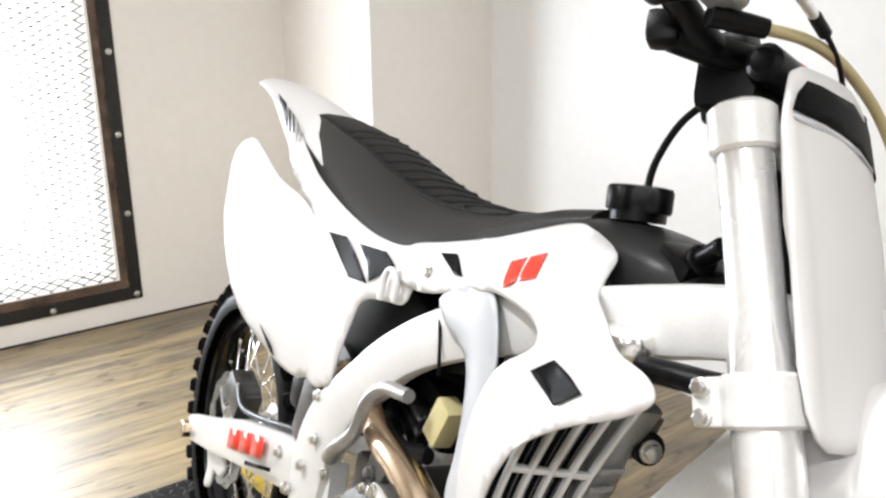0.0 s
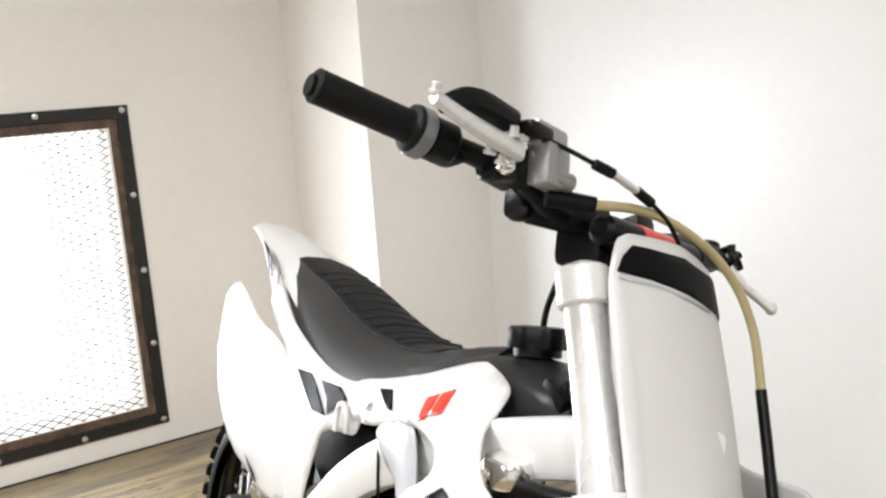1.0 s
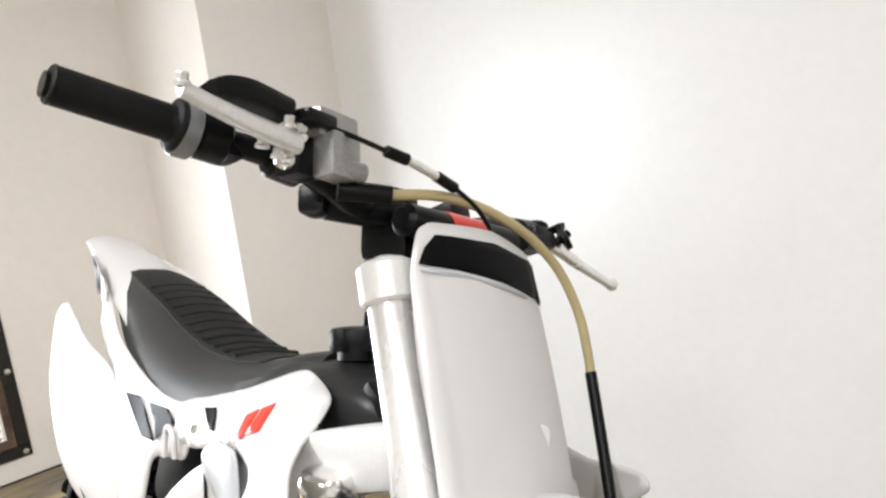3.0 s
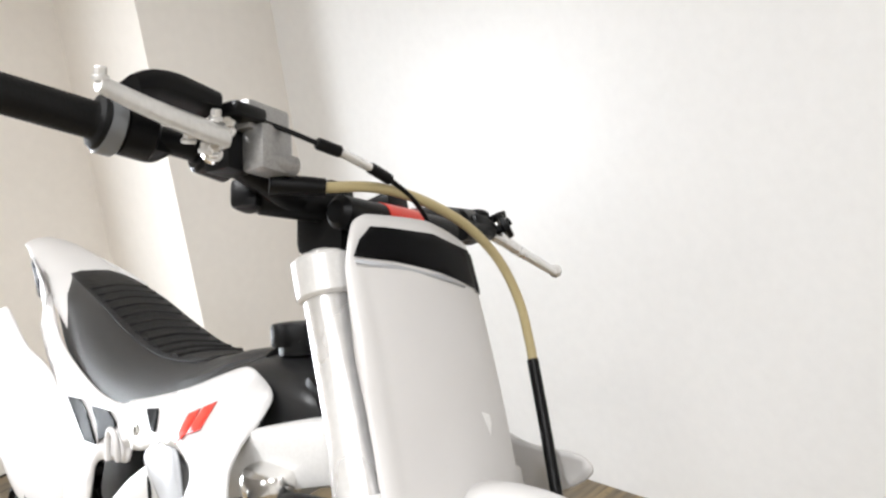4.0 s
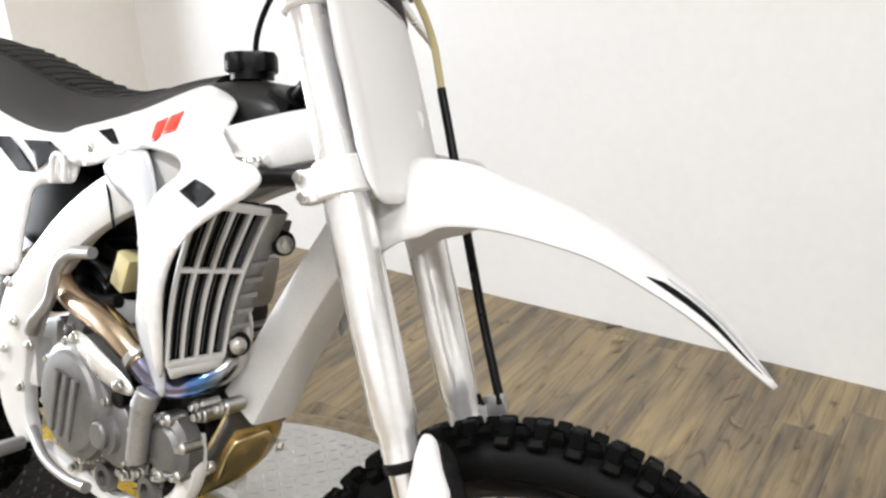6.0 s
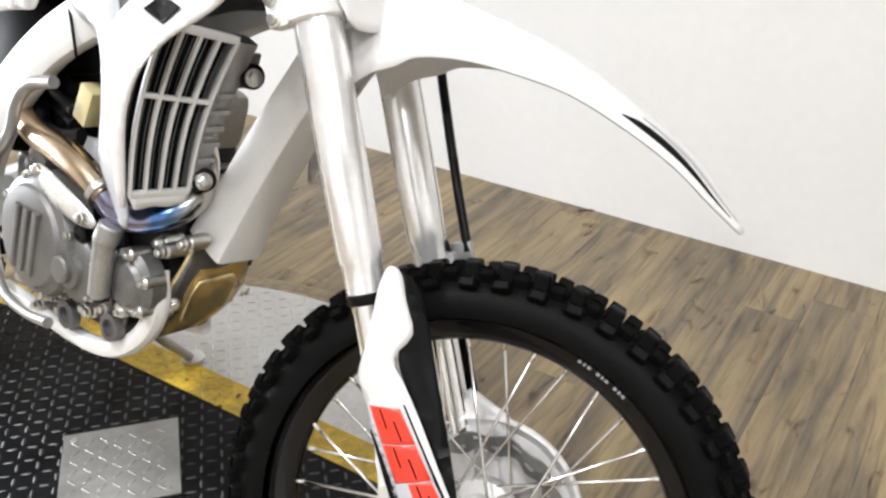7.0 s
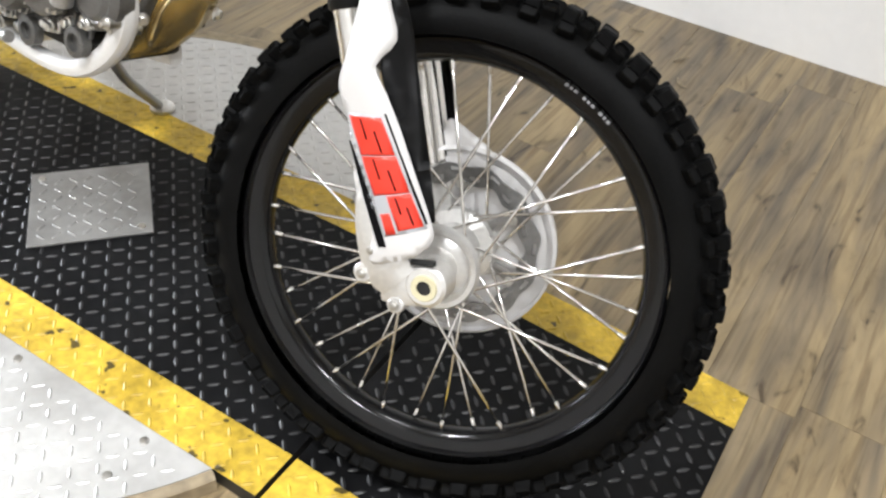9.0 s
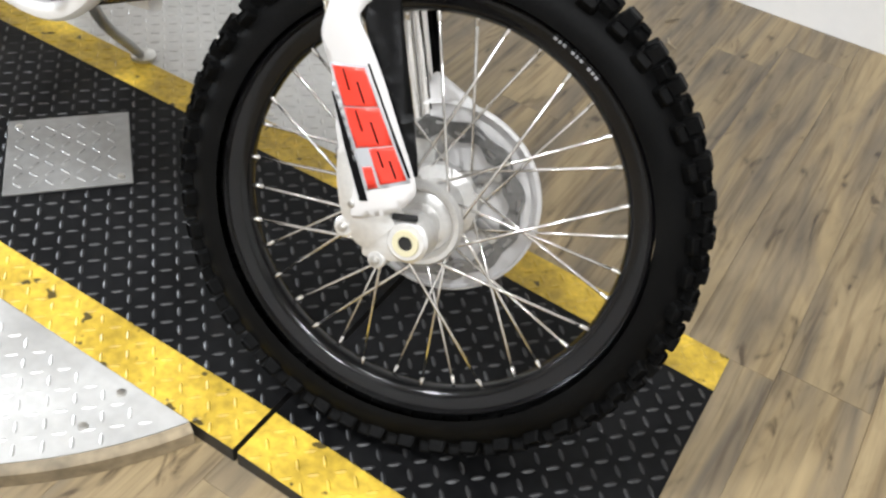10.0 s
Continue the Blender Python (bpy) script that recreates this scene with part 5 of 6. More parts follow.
def side_panel(side):
    s = side
    A = Sheet([(-1.445, 0.575, -0.150), (-1.425, 0.615, -0.148), (-1.37, 0.640, -0.146), (-1.30, 0.628, -0.148), (-1.20, 0.600, -0.148), (-1.10, 0.585, -0.140), (-1.045, 0.560, -0.138), (-1.00, 0.49, -0.138), (-0.975, 0.42, -0.138), (-0.965, 0.345, -0.138), (-1.03, 0.325, -0.146), (-1.13, 0.335, -0.155), (-1.24, 0.355, -0.162), (-1.33, 0.405, -0.165), (-1.40, 0.480, -0.162)], -0.012, 4, 0.05)
    ob = part("number_panel", A.mesh(bodyplace(s), 0.016), WHITE, bike, "white side number panel", thick=0.004)
    part("panel_decal", A.mesh(bodyplace(s), 0.008, -0.0054, [(-1.13, 0.365), (-1.08, 0.347), (-1.065, 0.335), (-1.085, 0.337)]), DGREY, ob, "small dark decal", thick=0.001)
    B = Sheet([(-1.31, 0.670, -0.086), (-1.225, 0.652, -0.100), (-1.123, 0.625, -0.114), (-1.012, 0.602, -0.118), (-0.90, 0.588, -0.118), (-0.818, 0.590, -0.115), (-0.762, 0.600, -0.112), (-0.752, 0.566, -0.116), (-0.762, 0.525, -0.120), (-0.803, 0.515, -0.122), (-0.850, 0.500, -0.134), (-0.872, 0.455, -0.134), (-0.890, 0.400, -0.134), (-0.905, 0.352, -0.134), (-0.965, 0.338, -0.138), (-0.985, 0.42, -0.140), (-1.01, 0.49, -0.140), (-1.06, 0.565, -0.136), (-1.16, 0.595, -0.126), (-1.28, 0.625, -0.105)], -0.006, 4, 0.04)
    ob2 = part("side_cover", B.mesh(bodyplace(s), 0.014), WHITE, bike, "white side cover below the seat", thick=0.0035)
    for pts, mat in (([(-0.995, 0.560), (-0.945, 0.566), (-0.905, 0.552), (-0.846, 0.526), (-0.898, 0.518)], DGREY), ([(-0.905, 0.567), (-0.830, 0.576), (-0.796, 0.566), (-0.842, 0.530), (-0.862, 0.550)], DGREY)):
        part("cover_decal", B.mesh(bodyplace(s), 0.006, -0.0054, pts), mat, ob2, "black slash decal", thick=0.001)
    part("cover_hook", tube([(-0.803, s * -0.134, 0.517), (-0.798, s * -0.136, 0.552), (-0.782, s * -0.137, 0.564), (-0.768, s * -0.134, 0.550), (-0.772, s * -0.130, 0.524)], 0.0042, 10, 5), WHITE, ob2)


side_panel(1)
side_panel(-1)

# rear fender
RS = [(-1.12, 0.655, 0.092, 0.030), (-1.25, 0.690, 0.086, 0.034), (-1.36, 0.712, 0.076, 0.036), (-1.46, 0.726, 0.066, 0.032), (-1.56, 0.736, 0.058, 0.026), (-1.64, 0.738, 0.050, 0.020), (-1.70, 0.736, 0.044, 0.014)]
rings = []
for x, z, half, drop in RS:
    rings.append([Vector((x + 0.05 * abs(t) * (0.4 if x < -1.6 else 0), half * t * 1.06, z - drop * abs(t) ** 2.4)) for t in np.linspace(-1, 1, 15)])
lines = [curve([r[c] for r in rings], 4) for c in range(15)]
rfine = [[c[k] for c in lines] for k in range(len(lines[0]))]
rear_fender = part("rear_fender", loft(bmesh.new(), rfine, False, False), WHITE, bike, "white rear fender", thick=0.004)
for side in (1,):
    V = Sheet([(-1.46, 0.735, -0.088), (-1.36, 0.722, -0.099), (-1.23, 0.705, -0.116), (-1.23, 0.655, -0.118), (-1.31, 0.655, -0.107), (-1.40, 0.675, -0.096)], 0.0, 0)
    for pts in ([(-1.430, 0.722), (-1.362, 0.712), (-1.325, 0.685), (-1.312, 0.668), (-1.352, 0.684)], [(-1.345, 0.706), (-1.326, 0.702), (-1.290, 0.668), (-1.302, 0.666)], [(-1.300, 0.700), (-1.286, 0.697), (-1.258, 0.672), (-1.270, 0.668)]):
        part("fender_decal", V.mesh(bodyplace(side), 0.012, 0.0, pts), DGREY, rear_fender, "black stripe on the fender side", thick=0.001)
bm = bmesh.new()
R = Sheet([(-1.30, 0.674, -0.094), (-1.36, 0.690, -0.086), (-1.46, 0.704, -0.074), (-1.54, 0.712, -0.064), (-1.50, 0.690, -0.064), (-1.42, 0.664, -0.076), (-1.34, 0.640, -0.088), (-1.28, 0.622, -0.102)], -0.003, 3)
for side in (1, -1):
    part("fender_side", R.mesh(bodyplace(side), 0.014), WHITE, rear_fender, "white side of the rear fender", thick=0.003)

# ---- frame ----
for s in (-1, 1):
    pts = [(-0.238, s * 0.036, 0.672), (-0.31, s * 0.064, 0.662), (-0.45, s * 0.100, 0.612), (-0.60, s * 0.112, 0.550), (-0.73, s * 0.114, 0.475), (-0.83, s * 0.114, 0.385), (-0.915, s * 0.112, 0.285), (-0.950, s * 0.108, 0.190), (-0.945, s * 0.104, 0.100), (-0.91, s * 0.100, 0.040)]
    spar = part("frame_spar", beam(pts, [(0.030, 0.064), (0.034, 0.066), (0.034, 0.068), (0.034, 0.068), (0.034, 0.066), (0.034, 0.072), (0.034, 0.090), (0.032, 0.095), (0.030, 0.075), (0.028, 0.045)], None, 6, (0, 0, 1), 0.3), FRAME, bike, "silver aluminium frame spar")
    part("frame_lug", tube([(-0.671, s * 0.140, 0.436), (-0.733, s * 0.140, 0.420), (-0.766, s * 0.142, 0.386), (-0.784, s * 0.142, 0.335), (-0.829, s * 0.140, 0.290), (-0.860, s * 0.130, 0.262)], [0.009, 0.010, 0.0095, 0.0095, 0.011, 0.013], 14, 5), CAST, spar, "grey curved frame lug")
    for u, w in ((-0.915, 0.262), (-0.945, 0.205), (-0.885, 0.155), (-0.93, 0.325), (-0.86, 0.235)):
        part("frame_bolt", bolt((u, s * 0.131, w), (0, s, 0), 0.007, 0.009, bmesh.new()), STEEL, spar)
    part("frame_strap", tube([(-0.665, s * 0.128, 0.555), (-0.640, s * 0.134, 0.520), (-0.63, s * 0.132, 0.480)], 0.0024, 6, 4), BLACK, spar)
    rail = [(-0.470, s * 0.094, 0.214), (-0.455, s * 0.100, 0.166), (-0.480, s * 0.102, 0.112), (-0.545, s * 0.104, 0.064), (-0.64, s * 0.104, 0.046), (-0.78, s * 0.104, 0.048), (-0.87, s * 0.100, 0.045)]
    if s > 0:
        rail = [(x, y * 0.6, z) for x, y, z in rail[3:]]
    part("cradle_rail", beam(rail, [(0.038, 0.026), (0.034, 0.028), (0.028, 0.028), (0.022, 0.026), (0.020, 0.026)], None, 6, (0, 1, 0), 0.4), FRAME, bike, "silver lower frame rail")
part("down_tube", beam([(-0.236, 0, 0.630), (-0.281, 0, 0.540), (-0.332, 0, 0.458), (-0.394, 0, 0.346), (-0.436, -0.006, 0.252)], [(0.060, 0.066), (0.062, 0.064), (0.064, 0.064), (0.068, 0.070), (0.076, 0.082)], None, 6, (0, 1, 0), 0.10), FRAME, bike, "pale silver front down tube")
K = Sheet([(-0.045, 0.262, -0.450), (0.0, 0.263, -0.446), (0.036, 0.258, -0.456), (0.048, 0.225, -0.447), (0.051, 0.190, -0.449), (0.048, 0.152, -0.464), (0.040, 0.115, -0.490), (0.020, 0.088, -0.512), (-0.030, 0.085, -0.512), (-0.076, 0.102, -0.488), (-0.088, 0.148, -0.466), (-0.086, 0.194, -0.450), (-0.068, 0.235, -0.443)], 0.008, 4, 0.03)
skid = part("skid_plate", K.mesh(forkplace, 0.014), TANPLATE, bike, "polished skid plate below the engine, tinted amber for the floor's reflection", thick=0.004)
part("skid_cap", K.mesh(forkplace, 0.012, 0.004, [(-0.042, 0.257), (0.032, 0.254), (0.044, 0.226), (0.0, 0.212), (-0.062, 0.220)]), CASTG, skid, "grey upper lip of the skid plate", thick=0.004)
part("skid_cheek", K.mesh(forkplace, 0.012, 0.003, [(-0.086, 0.150), (-0.084, 0.192), (-0.066, 0.232), (-0.046, 0.258), (-0.036, 0.226), (-0.058, 0.196), (-0.064, 0.150)]), CASTG, skid, "grey side of the skid plate", thick=0.004)
part("skid_boss", K.mesh(forkplace, 0.012, 0.005, [(-0.040, 0.196), (0.020, 0.200), (0.036, 0.182), (0.036, 0.142), (0.020, 0.108), (-0.024, 0.100), (-0.044, 0.124), (-0.050, 0.172)]), TANPLATE, skid, "raised panel with the same reflection tint", thick=0.005)
for y, z, x in ((0.048, 0.164, -0.450), (-0.078, 0.168, -0.448)):
    part("skid_bolt", bolt((x, y, z), (0.9, 0.5 if y > 0 else -0.4, 0), 0.007, 0.010, bmesh.new()), STEEL, skid)
FOOT = Sheet([(-0.482, 0.214, -0.090), (-0.464, 0.218, -0.092), (-0.446, 0.192, -0.094), (-0.450, 0.150, -0.096), (-0.462, 0.118, -0.096), (-0.488, 0.136, -0.096), (-0.492, 0.184, -0.093)], -0.004, 3, 0.012)
part("frame_foot", FOOT.mesh(sideplace, 0.010), FRAME, bike, "pale silver casting where the down tube meets the rail", thick=0.010)
part("airbox", box((0.20, 0.17, 0.20), pose(-0.885, 0, 0.455, 0, 18, 0), None, 0.02), BLACK, bike, "black airbox below the seat")
part("rear_shock_guard", box((0.12, 0.14, 0.14), pose(-0.97, 0, 0.33), None, 0.02), BLACK, bike, "black mud flap")
for s in (-1, 1):
    part("subframe_rail", tube([(-0.70, s * 0.085, 0.560), (-0.90, s * 0.075, 0.590), (-1.10, s * 0.070, 0.620), (-1.28, s * 0.060, 0.655)], 0.010, 12, 5), FRAME, bike, "silver subframe tube")

# ---- engine ----
bm = box((0.27, 0.17, 0.15), pose(-0.70, 0, 0.165, 0, -4, 0), None, 0.035)
box((0.20, 0.21, 0.12), pose(-0.74, 0, 0.20), bm, 0.03)
box((0.12, 0.13, 0.10), pose(-0.535, 0, 0.16, 0, -15, 0), bm, 0.03)
rod((-0.560, -0.115, 0.145), (-0.560, 0.075, 0.145), 0.050, 32, bm, 0.012)
engine = part("engine_case", bm, CAST_SHADE, bike, "cast aluminium engine case, darkened for its shaded gaps")
# added box, fills the gap under the engine with painted shade
part("sump", box((0.30, 0.15, 0.065), pose(-0.69, 0, 0.086, 0, -3, 0), None, 0.02), CAST_SHADE, engine, "sump box, darkened for the shade under the engine")
part("barrel_base", box((0.10, 0.16, 0.11), pose(-0.515, 0, 0.235, 0, -12, 0), None, 0.02), CAST_SHADE, engine, "foot of the cylinder, darkened for shade")
Yr = lambda x, z, y: Matrix.Translation((x, y, z)) @ Matrix.Rotation(radians(90), 4, "X")
bm = lathe([(0.104, 0.0), (0.104, 0.034), (0.098, 0.046), (0.086, 0.050), (0.082, 0.056), (0.060, 0.060), (0.01, 0.061)], 56, Yr(-0.692, 0.201, -0.105) @ Matrix.Diagonal((0.92, 0.92, 1, 1)))
clutch = part("clutch_cover", bm, ENGINE, engine, "round cast clutch cover")
for i in range(3):
    part("cover_rib", beam([(-0.726 + i * 0.025, -0.165, 0.147), (-0.706 + i * 0.025, -0.168, 0.249)], [(0.012, 0.007)] * 2, None, 2, (0, 1, 0)), ENGINE, clutch)
for k in range(8):
    a = 2 * math.pi * (k + 0.4) / 8
    b = bmesh.new()
    bolt((-0.692 + 0.091 * math.cos(a), -0.146, 0.201 + 0.091 * math.sin(a)), (0, -1, 0), 0.0055, 0.009, b)
    part("cover_bolt", b, STEEL, clutch)
bm = lathe([(0.052, 0), (0.052, 0.03), (0.046, 0.036), (0.03, 0.038), (0.028, 0.046), (0.01, 0.048)], 36, Yr(-0.602, 0.178, -0.105))
rod((-0.607, -0.130, 0.178), (-0.607, -0.162, 0.178), 0.021, 24, bm)
lathe([(0.050, 0), (0.050, 0.024), (0.040, 0.032), (0.036, 0.030), (0.030, 0.036), (0.01, 0.038)], 32, Yr(-0.488, 0.194, -0.098), bm)
pump = part("water_pump", bm, ENGINE, engine, "cast water pump cover")
for cx, cz, r, n0 in ((-0.602, 0.178, 0.047, 5), (-0.488, 0.194, 0.046, 6)):
    for k in range(n0):
        a = 2 * math.pi * (k + 0.35) / n0
        px_, pz_ = cx + r * math.cos(a), cz + r * math.sin(a)
        part("pump_bolt", bolt((px_, -0.132, pz_), (0, -1, 0), 0.0048, 0.009, rod((px_, -0.100, pz_), (px_, -0.133, pz_), 0.0085, 12)), STEEL, pump)
bm = bmesh.new()
for k in range(3):
    beam([(-0.545 + 0.020 * k, -0.116, 0.100 + 0.012 * k), (-0.535 + 0.020 * k, -0.118, 0.150 + 0.014 * k)], [(0.006, 0.006)] * 2, bm, 2, (0, 1, 0))
part("case_rib", bm, CASTG, engine, "raised ribs on the engine case")
part("oil_plug", rod((-0.590, -0.110, 0.238), (-0.590, -0.142, 0.236), 0.0150, 16), BLACK, engine, "black oil filler plug")
part("case_shelf", beam([(-0.76, -0.104, 0.092), (-0.66, -0.110, 0.098), (-0.56, -0.112, 0.126), (-0.48, -0.108, 0.150)], [(0.016, 0.012), (0.018, 0.014), (0.018, 0.014), (0.014, 0.012)], None, 5, (0, 1, 0), 0.3), CASTG, engine, "cast lower flange of the case")
bm = rod((-0.528, -0.145, 0.165), (-0.512, -0.150, 0.262), 0.0155, 18)
rod((-0.512, -0.150, 0.252), (-0.505, -0.145, 0.278), 0.018, 18, bm)
part("water_pipe", bm, CAST, engine, "short silver water pipe")
for u, w, v in ((-0.60, 0.112, -0.112), (-0.665, 0.085, -0.112), (-0.58, 0.115, -0.118), (-0.735, 0.065, -0.110), (-0.55, 0.130, -0.112), (-0.51, 0.150, -0.110), (-0.465, 0.15, -0.10), (-0.450, 0.250, -0.095), (-0.415, 0.272, -0.085), (-0.695, 0.095, -0.112), (-0.47, 0.255, -0.085), (-0.525, 0.212, -0.110), (-0.576, 0.142, -0.112), (-0.655, 0.115, -0.112)):
    bm = bolt((u, v - 0.006, w), (0, -1, 0), 0.0065, 0.012, bmesh.new())
    part("case_bolt", rod((u, v + 0.03, w), (u, v - 0.004, w), 0.011, 12, bm), STEEL, engine)
for u, w in ((-0.638, 0.088), (-0.525, 0.112)):
    bm = lathe([(0.022, 0), (0.022, 0.014), (0.013, 0.015), (0.012, 0.008), (0.002, 0.008)], 20, Yr(u, w, -0.115))
    part("drain_boss", bm, CASTG, engine, "round cast boss under the case")
bm = box((0.13, 0.12, 0.15), pose(-0.575, 0, 0.315, 0, 10, 0), None, 0.015)
cyl = part("cylinder", bm, CAST_SHADE, engine, "cast engine cylinder")
for i in range(6):
    part("cooling_fin", box((0.145, 0.135, 0.005), pose(-0.58 + i * 0.003, 0, 0.27 + i * 0.018, 0, 10, 0)), CAST, cyl)
part("cylinder_head", box((0.15, 0.13, 0.09), pose(-0.565, 0, 0.425, 0, 10, 0), None, 0.02), CAST, engine, "cast cylinder head")
bm = box((0.10, 0.075, 0.075), pose(-0.735, -0.03, 0.385, 0, 10, 0), None, 0.018)
for i in range(3):
    rod((-0.79, -0.06 - i * 0.004, 0.355 + i * 0.020), (-0.70, -0.085, 0.345 + i * 0.020), 0.012, 12, bm)
part("carburettor", bm, BLACK, engine, "dark carburettor and hoses")
bm = tube([(-0.80, -0.085, 0.375), (-0.75, -0.105, 0.352), (-0.70, -0.110, 0.350), (-0.66, -0.10, 0.36)], 0.011, 12, 6)
tube([(-0.79, -0.085, 0.345), (-0.74, -0.108, 0.328), (-0.69, -0.110, 0.330)], 0.008, 10, 5, bm)
part("breather_hose", bm, BLACK, engine, "black curved breather hoses")
part("ignition_box", box((0.034, 0.03, 0.058), pose(-0.664, -0.085, 0.404, 0, 20, 0), None, 0.004), YELLOWP, engine, "yellowish electrical box")
bm = box((0.05, 0.05, 0.05), pose(-0.745, -0.10, 0.295, 0, 20, 0), None, 0.012)
box((0.03, 0.03, 0.06), pose(-0.79, -0.105, 0.27), bm, 0.008)
bolt((-0.745, -0.126, 0.295), (0, -1, 0), 0.008, 0.01, bm)
part("starter_cover", bm, CASTG, engine)
# exhaust header
hp = [(-0.505, -0.01, 0.395), (-0.462, -0.032, 0.358), (-0.440, -0.060, 0.328), (-0.448, -0.094, 0.306), (-0.480, -0.120, 0.291), (-0.520, -0.127, 0.289), (-0.560, -0.126, 0.303)]
header = part("exhaust_header", tube(hp, 0.0205, 20, 7), BLUED, bike, "heat-blued exhaust header pipe")
hp2 = [(-0.548, -0.126, 0.300), (-0.61, -0.126, 0.323), (-0.68, -0.120, 0.335), (-0.755, -0.110, 0.338), (-0.84, -0.100, 0.356), (-0.93, -0.092, 0.362)]
part("mid_pipe", tube(hp2, [0.0215, 0.0225, 0.023, 0.0235, 0.0235, 0.0235], 20, 7), BRASS, header, "gold-toned exhaust pipe")
bm = lathe([(0.0245, 0), (0.0255, 0.003), (0.0245, 0.012)], 20, Matrix.Translation((-0.552, -0.128, 0.303)) @ Vector((-1, 0, 0.42)).to_track_quat("Z", "Y").to_matrix().to_4x4())
part("pipe_clamp", bm, STEEL, header)
HS = Sheet([(-0.690, 0.312, -0.152), (-0.655, 0.316, -0.155), (-0.605, 0.306, -0.158), (-0.560, 0.294, -0.158), (-0.532, 0.278, -0.155), (-0.536, 0.264, -0.152), (-0.565, 0.258, -0.152), (-0.600, 0.260, -0.152), (-0.645, 0.266, -0.150), (-0.68, 0.286, -0.150)], -0.008, 4, 0.012)
hs = part("heat_shield", HS.mesh(lambda a, b, c: Vector((a, c, b)), 0.01), ALU, header, "bare heat shield below the pipe", thick=0.003)
for u, v, w in ((-0.550, -0.163, 0.275), (-0.675, -0.158, 0.308)):
    part("shield_bolt", bolt((u, v, w), (0, -1, 0), 0.007, 0.009, bmesh.new()), STEEL, hs)
part("brake_pedal", tube([(-0.86, -0.125, 0.085), (-0.78, -0.145, 0.07), (-0.70, -0.155, 0.072), (-0.63, -0.16, 0.085)], [0.010, 0.008, 0.007, 0.009], 10, 5), CAST, bike, "cast brake pedal")
bm = tube([(-0.90, -0.12, 0.045), (-0.90, -0.17, 0.045), (-0.90, -0.215, 0.05)], [0.012, 0.014, 0.016], 10, 4)
part("foot_peg", bm, CAST, bike, "cast foot peg")
# oil reservoir cap and cables above the radiator
bm = lathe([(0.028, 0), (0.030, 0.004), (0.030, 0.022), (0.026, 0.028), (0.014, 0.029)], 24, pose(-0.378, -0.106, 0.602, 8, 0, 0))
part("radiator_cap", bm, CHROME, bike, "bright radiator cap")
part("wiring", tube([(-0.22, -0.05, 0.625), (-0.28, -0.090, 0.615), (-0.34, -0.105, 0.605), (-0.40, -0.110, 0.585), (-0.45, -0.10, 0.565)], 0.012, 10, 5), BLACK, bike, "black wiring bundle below the spar")
part("overflow_hose", tube([(-0.44, -0.09, 0.66), (-0.435, -0.092, 0.63), (-0.425, -0.085, 0.615)], 0.004, 8, 4), BLACK, bike, "black overflow hose")

# ---- swingarm, rear brake, side stand ----
for s in (-1, 1):
    arm = part("swingarm", beam([(-0.90, s * 0.085, 0.185), (-1.02, s * 0.112, 0.170), (-1.18, s * 0.126, 0.125), (-1.33, s * 0.128, 0.070), (-1.475, s * 0.126, 0.020)], [(0.036, 0.085), (0.036, 0.088), (0.034, 0.080), (0.032, 0.066), (0.030, 0.052)], None, 6, (0, 0, 1), 0.3), FRAME, bike, "silver aluminium swingarm")
    if s < 0:
        for u0, u1, lift in ((-1.225, -1.172, 0.0), (-1.170, -1.118, 0.0), (-1.116, -1.066, 0.0)):
            z0, z1 = 0.104 + (u0 + 1.235) * 0.36, 0.104 + (u1 + 1.235) * 0.36
            bm = loft(bmesh.new(), [[Vector((u0, -0.1465, z0 - 0.010)), Vector((u0, -0.1465, z0 + 0.028))], [Vector((u1, -0.1465, z1 - 0.010)), Vector((u1, -0.1465, z1 + 0.028))]], False, False)
            part("arm_decal", bm, RED, arm, "red block decal", thick=0.001)
        bm = loft(bmesh.new(), [[Vector((-1.13, -0.1466, 0.112)), Vector((-1.13, -0.1466, 0.120))], [Vector((-1.02, -0.1466, 0.155)), Vector((-1.02, -0.1466, 0.162))]], False, False)
        part("arm_decal", bm, DGREY, arm, "grey line decal", thick=0.001)
    part("axle_nut", rod((-1.465, s * 0.138, 0.022), (-1.465, s * 0.158, 0.022), 0.017, 6), BRASS if s < 0 else STEEL, arm, "brass-coloured axle nut")
    part("arm_bolt", bolt((-1.03, s * 0.130, 0.185), (0, s, 0), 0.008, 0.01, bmesh.new()), STEEL, arm)
    part("arm_bolt", bolt((-0.985, s * 0.128, 0.145), (0, s, 0), 0.008, 0.01, bmesh.new()), STEEL, arm)
bm = box((0.085, 0.05, 0.060), pose(-1.375, -0.075, 0.135, 0, 20, 0), None, 0.010)
rod((-1.40, -0.10, 0.13), (-1.40, -0.055, 0.13), 0.021, 18, bm)
rod((-1.35, -0.10, 0.15), (-1.35, -0.055, 0.15), 0.018, 18, bm)
part("rear_caliper", bm, CASTG, bike, "cast rear brake caliper")
part("rear_brake_hose", tube([(-1.34, -0.10, 0.165), (-1.25, -0.122, 0.165), (-1.15, -0.126, 0.188), (-1.02, -0.118, 0.228), (-0.96, -0.11, 0.25)], 0.0055, 10, 6), BLACK, bike, "black rear brake hose")
N = Sheet([(-1.43, 0.020, -0.110), (-1.36, 0.030, -0.112), (-1.30, 0.020, -0.112), (-1.33, -0.020, -0.108), (-1.375, -0.030, -0.106), (-1.39, -0.070, -0.104), (-1.43, -0.085, -0.102), (-1.42, -0.04, -0.104)], -0.004, 3)
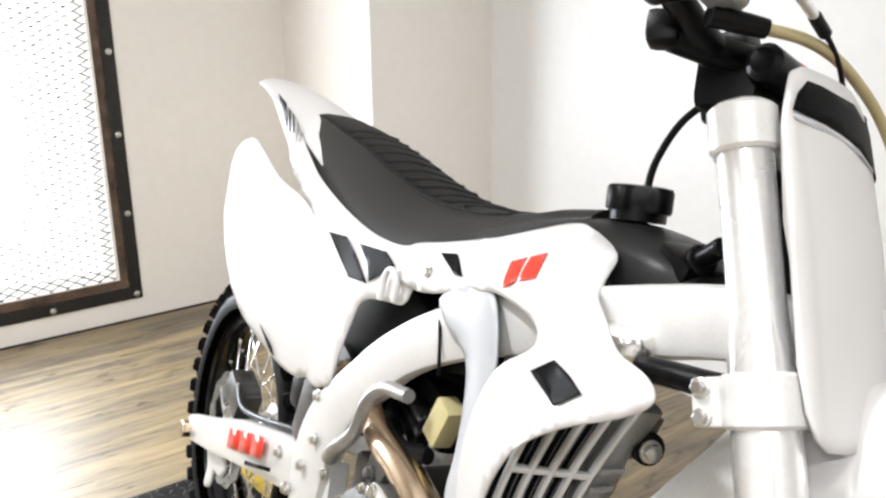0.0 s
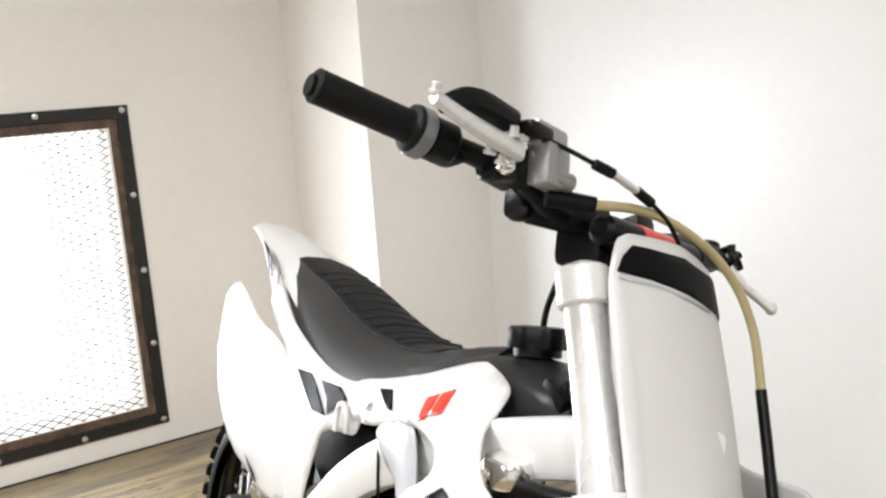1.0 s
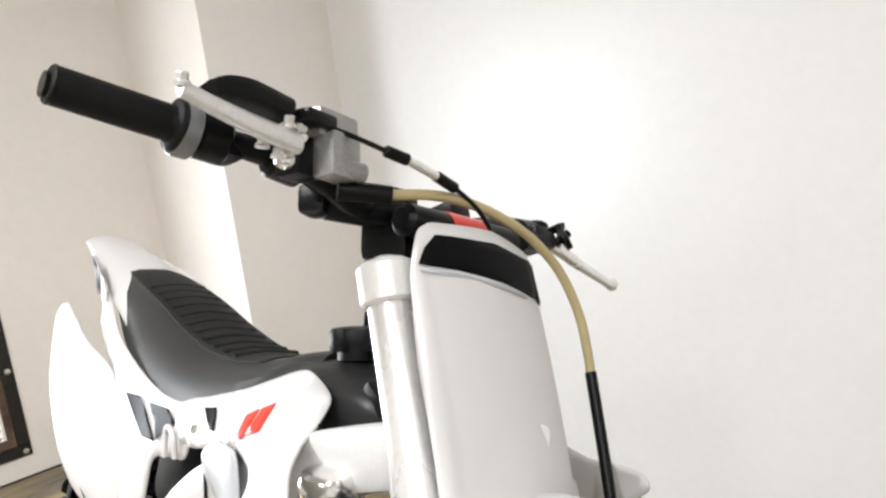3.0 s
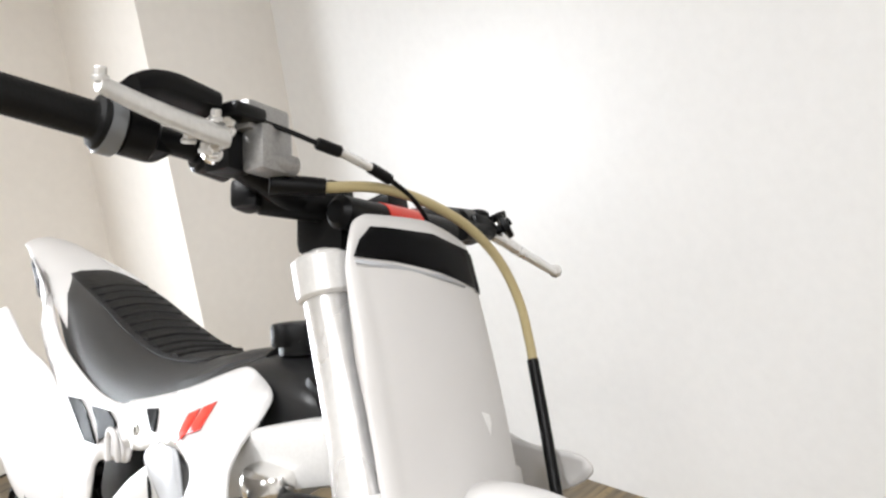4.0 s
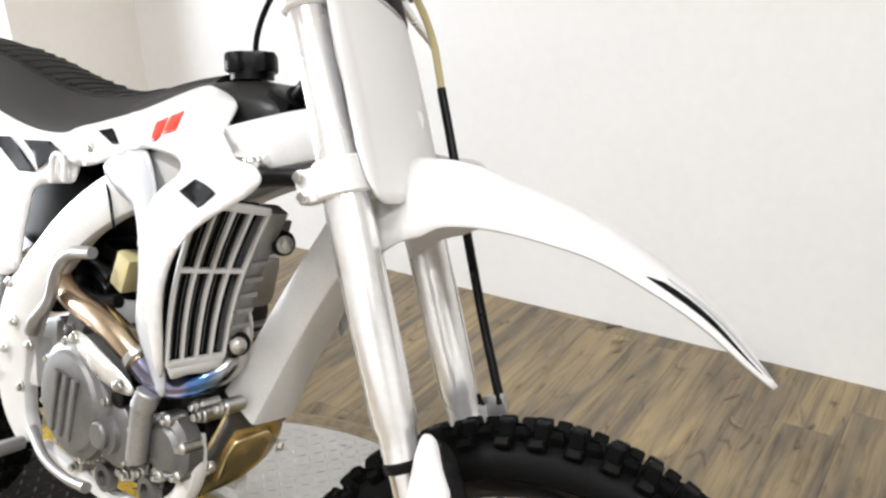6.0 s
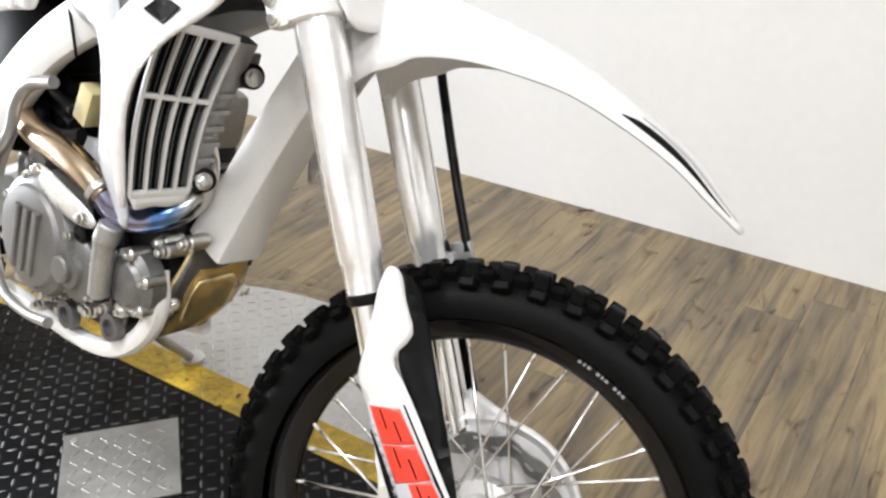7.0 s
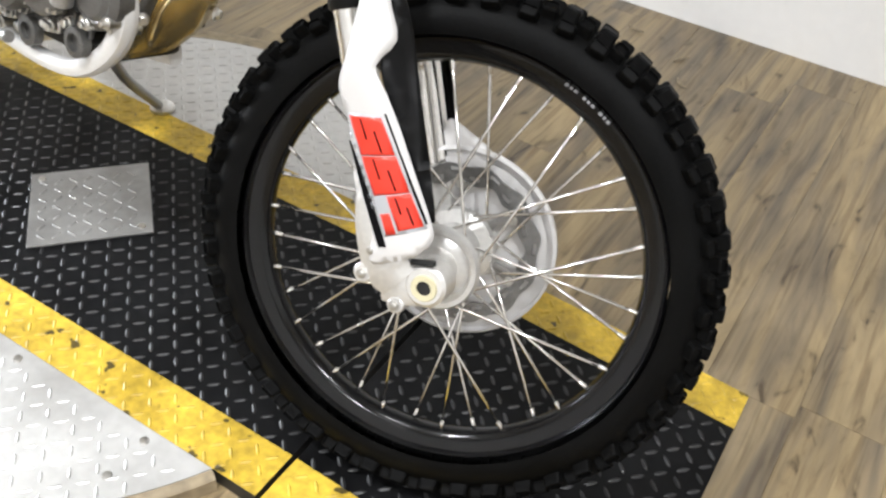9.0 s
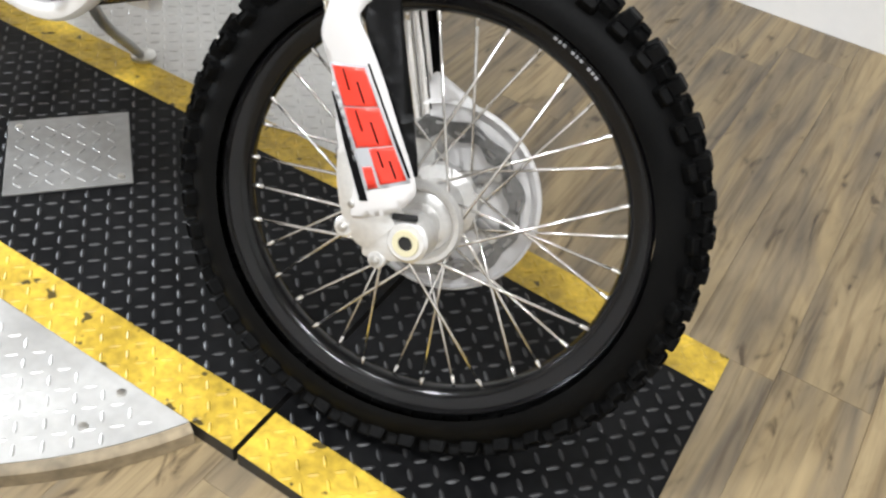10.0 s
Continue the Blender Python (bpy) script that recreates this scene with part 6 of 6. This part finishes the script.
part("disc_fin", N.mesh(lambda a, b, c: Vector((a, c, b)), 0.012), WHITE, bike, "white rear disc guard fin", thick=0.004)
bm = box((0.05, 0.045, 0.13), pose(-0.985, -0.105, 0.285, 0, 10, 0), None, 0.010)
rod((-0.995, -0.10, 0.33), (-1.00, -0.10, 0.385), 0.016, 16, bm)
part("rear_master_cylinder", bm, CASTG, bike, "cast rear master cylinder")
part("rear_reservoir", box((0.05, 0.05, 0.06), pose(-1.03, -0.10, 0.29), None, 0.012), BLACK, bike, "black rear reservoir")
foot = BODY.inverted() @ Vector((-0.964, 0.470, 0.035))
bm = tube([(-0.84, 0.115, 0.06), (-0.86, 0.19, -0.10), foot + Vector((0, -0.01, 0.006))], [0.012, 0.011, 0.010], 12, 5)
stand = part("side_stand", bm, CAST, bike, "silver side stand")
part("stand_foot", lathe([(0.026, -0.003), (0.026, 0.004), (0.018, 0.007)], 20, Matrix.Translation(foot) @ BODY.inverted().to_3x3().to_4x4()), STEEL, stand, "steel foot plate")


# ---- small things on the floor ----
def debris(x, y, kind, seed, size=1.0):
    rnd = random.Random(seed)
    bm = bmesh.new()
    n = 5
    rings = []
    for i in range(n):
        t = i / (n - 1)
        c = Vector(((t - 0.5) * 0.05, 0.006 * math.sin(3 * t), 0.003))
        w = 0.006 * math.sin(math.pi * min(max(t, 0.08), 0.92)) * rnd.uniform(0.8, 1.3)
        rings.append([c + Vector((0, math.cos(a) * w, 0.0025 + math.sin(a) * 0.0022)) for a in (2 * math.pi * k / 6 for k in range(6))])
    loft(bm, rings)
    ob = part("wood_scrap" if kind == "scrap" else "dry_leaf", bm, RUST if kind == "scrap" else RIMWOOD, m=pose(x, y, 0.001, 0, 0, rnd.uniform(0, 180)) @ Matrix.Diagonal((size, size, size, 1)))
    return tagged(ob, "small reddish-brown scrap on the wood floor" if kind == "scrap" else "small dry brown crumb on the wood floor", "debris", "floor debris")


for x, y, kind in ((-0.566, 1.672, "scrap"), (-0.52, 1.60, "leaf"), (-0.505, 1.555, "leaf"), (-0.317, 1.555, "leaf"), (-0.154, 1.473, "leaf"), (-0.11, 1.36, "leaf"), (-2.55, 0.95, "leaf"), (-2.72, 0.80, "leaf")):
    debris(x, y, kind, int(1000 * (x + y)))
rnd = random.Random(11)
for k in range(16):
    debris(rnd.uniform(-1.3, 0.5), rnd.uniform(1.15, 1.67), "leaf", k, rnd.uniform(0.2, 0.45))

# ---- floor: sub-floor and planks ----
floor = part("floor", box((XF - XB + 2 * T, YR - YL + 2 * T, 0.05), Matrix.Translation(((XF + XB) / 2, (YR + YL) / 2, -0.029))), DARK, smooth=False)
tagged(floor, "vinyl wood plank floor in worn yellow and grey tones", "floor", kind="structure")
PW, PL = 0.152, 1.22
me_plank = None
rnd = random.Random(4)
for i in range(int((XF - XB) / PW) + 1):
    off = rnd.uniform(0, PL)
    for j in range(-1, int((YR - YL) / PL) + 1):
        y0 = YL + j * PL + off
        a, b = max(y0, YL), min(y0 + PL, YR)
        if b - a < 0.004:
            continue
        x0 = XB + i * PW
        full = abs((b - a) - PL) < 1e-6 and x0 + PW <= XF
        if full and me_plank:
            ob = new("plank", me_plank)
            ob.parent = floor
        else:
            w = min(PW, XF - x0)
            if w < 0.01:
                continue
            bm = box((w - 0.0006, b - a - 0.0006, 0.004), None, None, 0.0003)
            ob = part("plank", bm, WOOD, floor, smooth=False)
            if full:
                me_plank = ob.data
        ob.location = (x0 + PW / 2, (a + b) / 2, -0.002)
